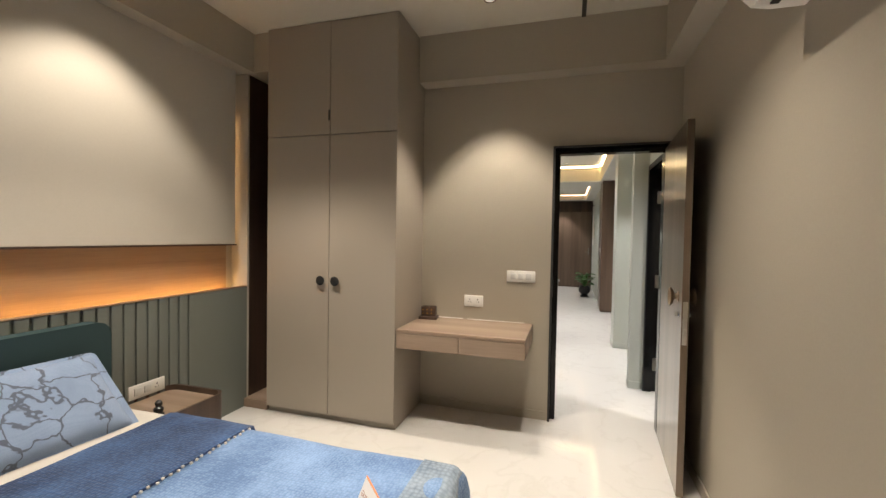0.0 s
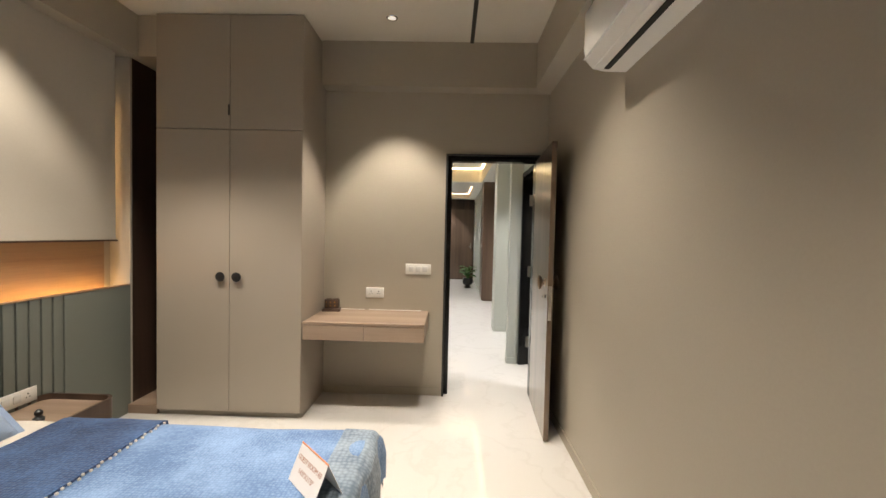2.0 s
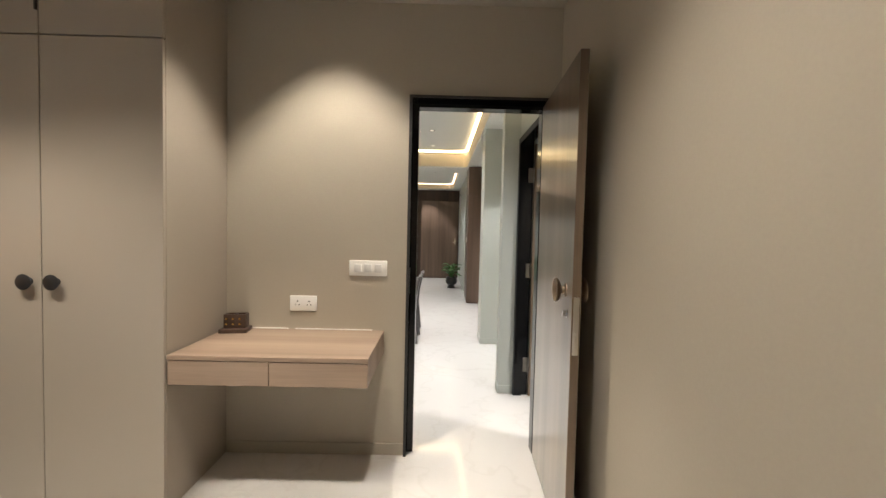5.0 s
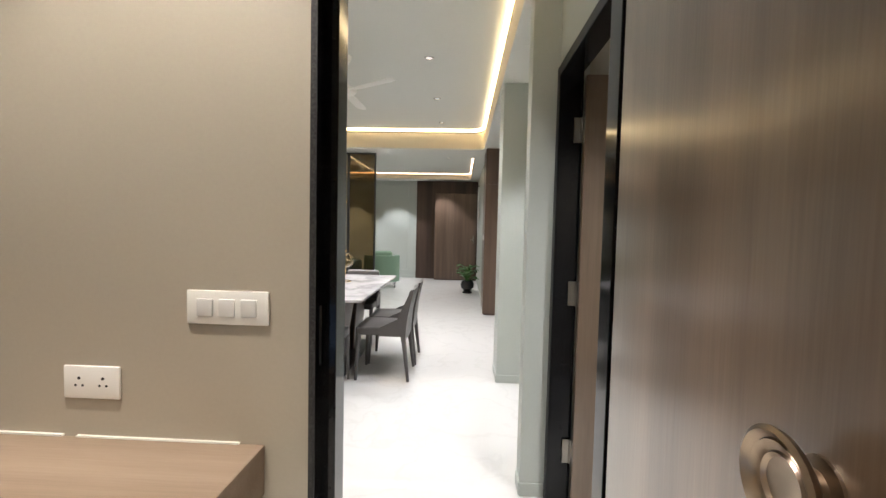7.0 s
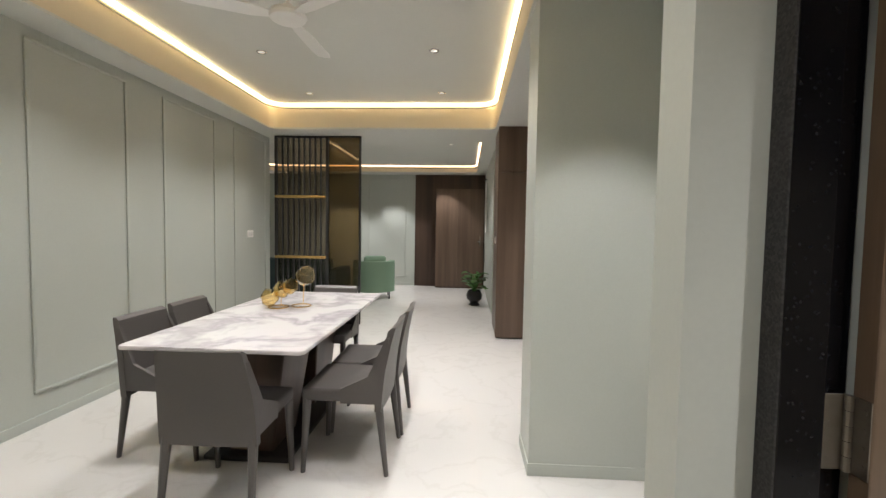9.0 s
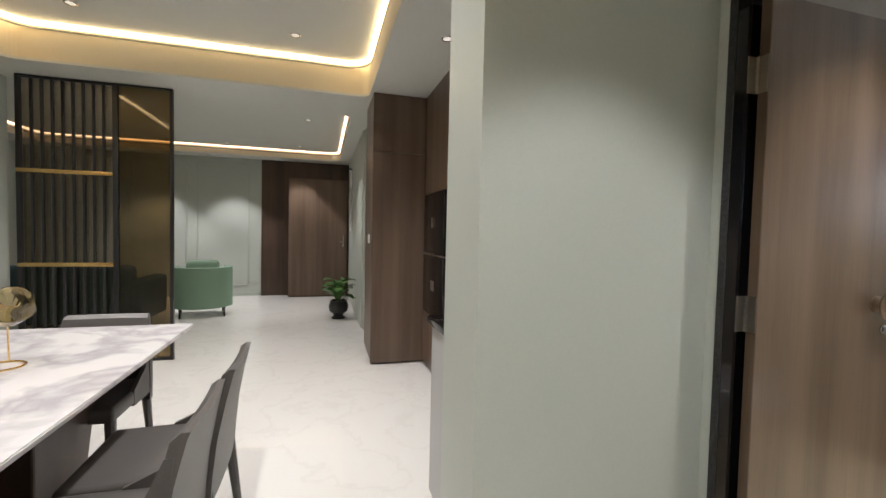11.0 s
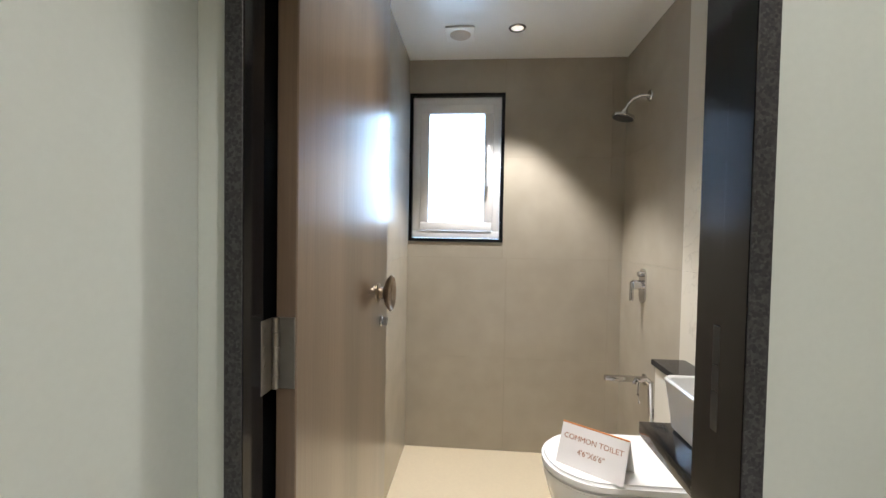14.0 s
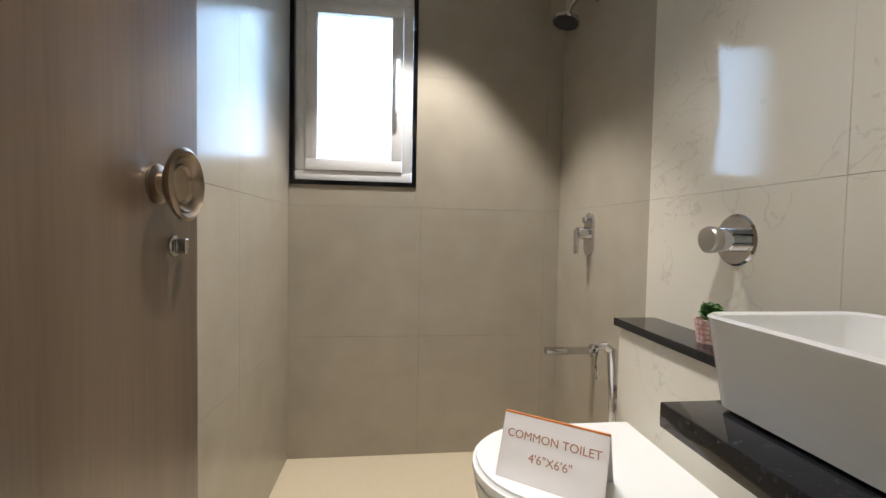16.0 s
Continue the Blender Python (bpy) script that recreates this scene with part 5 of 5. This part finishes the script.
part("nozzle", pipe(bmesh.new(), [(0, 0.055, 0.545), (0, 0.075, 0.562), (0, 0.11, 0.558), (0, 0.118, 0.54)], 0.012), M_CHROME, jet)
part("trigger", pipe(bmesh.new(), [(0, 0.10, 0.55), (0, 0.105, 0.50), (0, 0.098, 0.46)], 0.004), M_CHROME, jet)
part("hose", pipe(bmesh.new(), [(0, 0.045, 0.36), (0.0, 0.05, 0.25), (0.03, 0.07, 0.12), (0.06, 0.05, 0.10), (0.07, 0.01, 0.20), (0.07, 0.0, 0.24)], 0.008), M_WHITE, jet, "white hose")
flush = thing("flush_valve", pose(2.374, TS - 0.005, 1.006), "round chrome flush valve plate with a knob", "flush valve")
part("plate", lathe(bmesh.new(), [(0, 0), (0.061, 0), (0.061, 0.008), (0.056, 0.012), (0, 0.012)], 36), M_CHROME, flush, m=pose(0, 0, 0, -90, 0, 0))
part("stem", lathe(bmesh.new(), [(0, 0.012), (0.027, 0.012), (0.027, 0.034), (0.025, 0.036), (0.027, 0.038), (0.027, 0.058), (0, 0.058)], 28), M_CHROME, flush, m=pose(0, 0, 0, -90, 0, 0))
part("button", lathe(bmesh.new(), [(0, 0.058), (0.029, 0.058), (0.031, 0.062), (0.031, 0.078), (0.028, 0.082), (0, 0.082)], 28), M_STEEL, flush, m=pose(0, 0, 0, -90, 0, 0))

# boxed ledge and washbasin
structure("wall_ledge", boxes((1.62, 2.655, TS - 0.005, 4.822, -0.05, 0.742)), M_TMARBLE, "marble-clad low boxed wall", "low wall")
structure("ledge_top", boxes((1.62, 2.668, TS - 0.003, 4.835, 0.7425, 0.765), bevel=0.002), M_GRANITE_TOP, "black granite ledge", "ledge")
vanity = thing("vanity_counter", pose(1.62, 4.83, 0), "black granite washbasin counter fixed to the wall", "counter")
part("slab", B(0.021, 0.385, 0.006, 0.300, 0.750, 0.785, bevel=0.003), M_GRANITE_TOP, vanity)
part("bracket", B(0.05, 0.09, 0.002, 0.20, 0.66, 0.749), M_STEEL, vanity, smooth=False)


def basin():
    b = thing("washbasin", pose(1.832, 4.957, 0.785), "white ceramic rectangular countertop washbasin", "washbasin")
    bm = bmesh.new()
    levels = [(0.150, 0.100, 0.0, 0.03), (0.158, 0.110, 0.006, 0.03), (0.170, 0.122, 0.115, 0.028), (0.172, 0.124, 0.120, 0.028), (0.168, 0.120, 0.124, 0.026), (0.160, 0.112, 0.121, 0.022), (0.150, 0.100, 0.08, 0.022), (0.13, 0.08, 0.035, 0.03), (0.08, 0.04, 0.022, 0.02)]
    rings = [[bm.verts.new((x, y, z)) for x, y in rrect(-w, w, -d, d, r, 5)] for w, d, z, r in levels]
    for p, q in zip(rings, rings[1:]):
        for i in range(len(p)):
            j = (i + 1) % len(p)
            bm.faces.new((p[i], p[j], q[j], q[i]))
    bm.faces.new(rings[0])
    bm.faces.new(rings[-1])
    bmesh.ops.recalc_face_normals(bm, faces=bm.faces)
    part("bowl", bm, M_CERAMIC, b)
    part("waste", lathe(bmesh.new(), [(0, 0.028), (0.022, 0.028), (0.025, 0.023), (0, 0.023)], 20), M_CHROME, b, "chrome waste")
    return b


basin()


def wc():
    """Wall-hung bowl with closed lid, its back on the boxed wall."""
    w = thing("toilet", pose(2.41, 4.823, 0.06), "white ceramic wall-hung toilet with a closed lid", "toilet")

    def d_loop(hw, length, n=20):
        pts = [(-hw, 0.0)]
        k = length - hw
        pts += [(hw * math.cos(radians(180 - 180 * i / n)), k + hw * math.sin(radians(180 * i / n))) for i in range(n + 1)]
        return pts + [(hw, 0.0)]

    bm = bmesh.new()
    rings = [[bm.verts.new((x, y, z)) for x, y in d_loop(hw, ln)] for hw, ln, z in ((0.09, 0.24, 0.06), (0.13, 0.36, 0.14), (0.165, 0.45, 0.27), (0.178, 0.475, 0.36), (0.178, 0.475, 0.375))]
    for p, q in zip(rings, rings[1:]):
        for i in range(len(p)):
            j = (i + 1) % len(p)
            bm.faces.new((p[i], p[j], q[j], q[i]))
    bm.faces.new(rings[0])
    bm.faces.new(rings[-1])
    bmesh.ops.recalc_face_normals(bm, faces=bm.faces)
    part("bowl", bm, M_CERAMIC, w)
    for name, z0, z1, hw, ln in (("seat", 0.378, 0.394, 0.18, 0.478), ("lid", 0.397, 0.424, 0.183, 0.482)):
        bm = prism(bmesh.new(), d_loop(hw, ln), z0, z1)
        bmesh.ops.bevel(bm, geom=[e for e in bm.edges if abs(e.verts[0].co.z - e.verts[1].co.z) < 1e-5 and e.verts[0].co.z > (z0 + z1) / 2], offset=0.010, segments=3, affect="EDGES")
        part(name, bm, M_CERAMIC, w)
    return w


wc()
tent_card(pose(2.33, 5.145, 0.484, 0, 0, 233), 0.225, 0.125, (("COMMON TOILET", 0.093), ("4'6\"X6'6\"", 0.052)), "white folded room sign lettered COMMON TOILET", 0.0243)

suc = thing("succulent", pose(2.375, 4.755, 0.765), "small green succulent in a patterned pale pot", "potted plant")
part("pot", lathe(bmesh.new(), [(0, 0), (0.028, 0), (0.036, 0.055), (0.032, 0.055), (0.030, 0.045), (0, 0.045)], 24), fabric("patterned_pot", (0.55, 0.30, 0.26), (0.72, 0.68, 0.64), 90), suc)
sl = leaf_mesh(0.028)
for k in range(34):
    o = new("leaf", sl)
    o.parent = suc
    o.matrix_basis = pose(0.012 * math.cos(k), 0.012 * math.sin(k), 0.048 + 0.0006 * k, 0, -20 - 1.6 * k, k * 137.5)

# ---- wall tiles ----
GAP = 0.0004


def tile_field(parent, across, up, maker, mat):
    for a0, a1 in zip(across, across[1:]):
        for z0, z1 in zip(up, up[1:]):
            part("tile", maker(a0 + GAP, a1 - GAP, z0 + GAP, z1 - GAP), mat, parent, smooth=False)


ROWS_Z = (-0.05, 0.52, 1.125, 1.73, TOILET_CEIL)
wn_t = bpy.data.objects["wall_toilet_window"]
tile_field(wn_t, (TS, 4.775, 5.375, TN), ROWS_Z[:3], lambda a, b, c, d: B(TX, TX + 0.01, a, b, c, d), M_TILE)
tile_field(wn_t, (TS, 4.775, WY0), (1.125, 1.73, TOILET_CEIL), lambda a, b, c, d: B(TX, TX + 0.01, a, b, c, d), M_TILE)
tile_field(wn_t, (WY0, TN), (1.125, WZ0), lambda a, b, c, d: B(TX, TX + 0.01, a, b, c, d), M_TILE)
tile_field(wn_t, (WY0, TN), (WZ1, TOILET_CEIL), lambda a, b, c, d: B(TX, TX + 0.01, a, b, c, d), M_TILE)
tile_field(bpy.data.objects["wall_toilet_north"], (1.64, 2.25, 2.85, TX), ROWS_Z, lambda a, b, c, d: B(a, b, TN, TN + 0.01, c, d), M_TILE)
south = bpy.data.objects["wall_toilet_south"]
tile_field(south, (2.715, 3.31, TX), ROWS_Z, lambda a, b, c, d: B(a, b, TS - 0.01, TS, c, d), M_TILE)
tile_field(south, (1.62, 2.135, 2.715), ROWS_Z, lambda a, b, c, d: B(a, b, TS - 0.01, TS + 0.003, c, d), M_TMARBLE)
structure("wall_toilet_inner", boxes((1.62, 1.64, TS, 5.165, -0.05, TOILET_CEIL), (1.62, 1.64, 5.165, 5.92, 2.135, TOILET_CEIL)), M_TILE, "taupe tiled wall beside the toilet door")
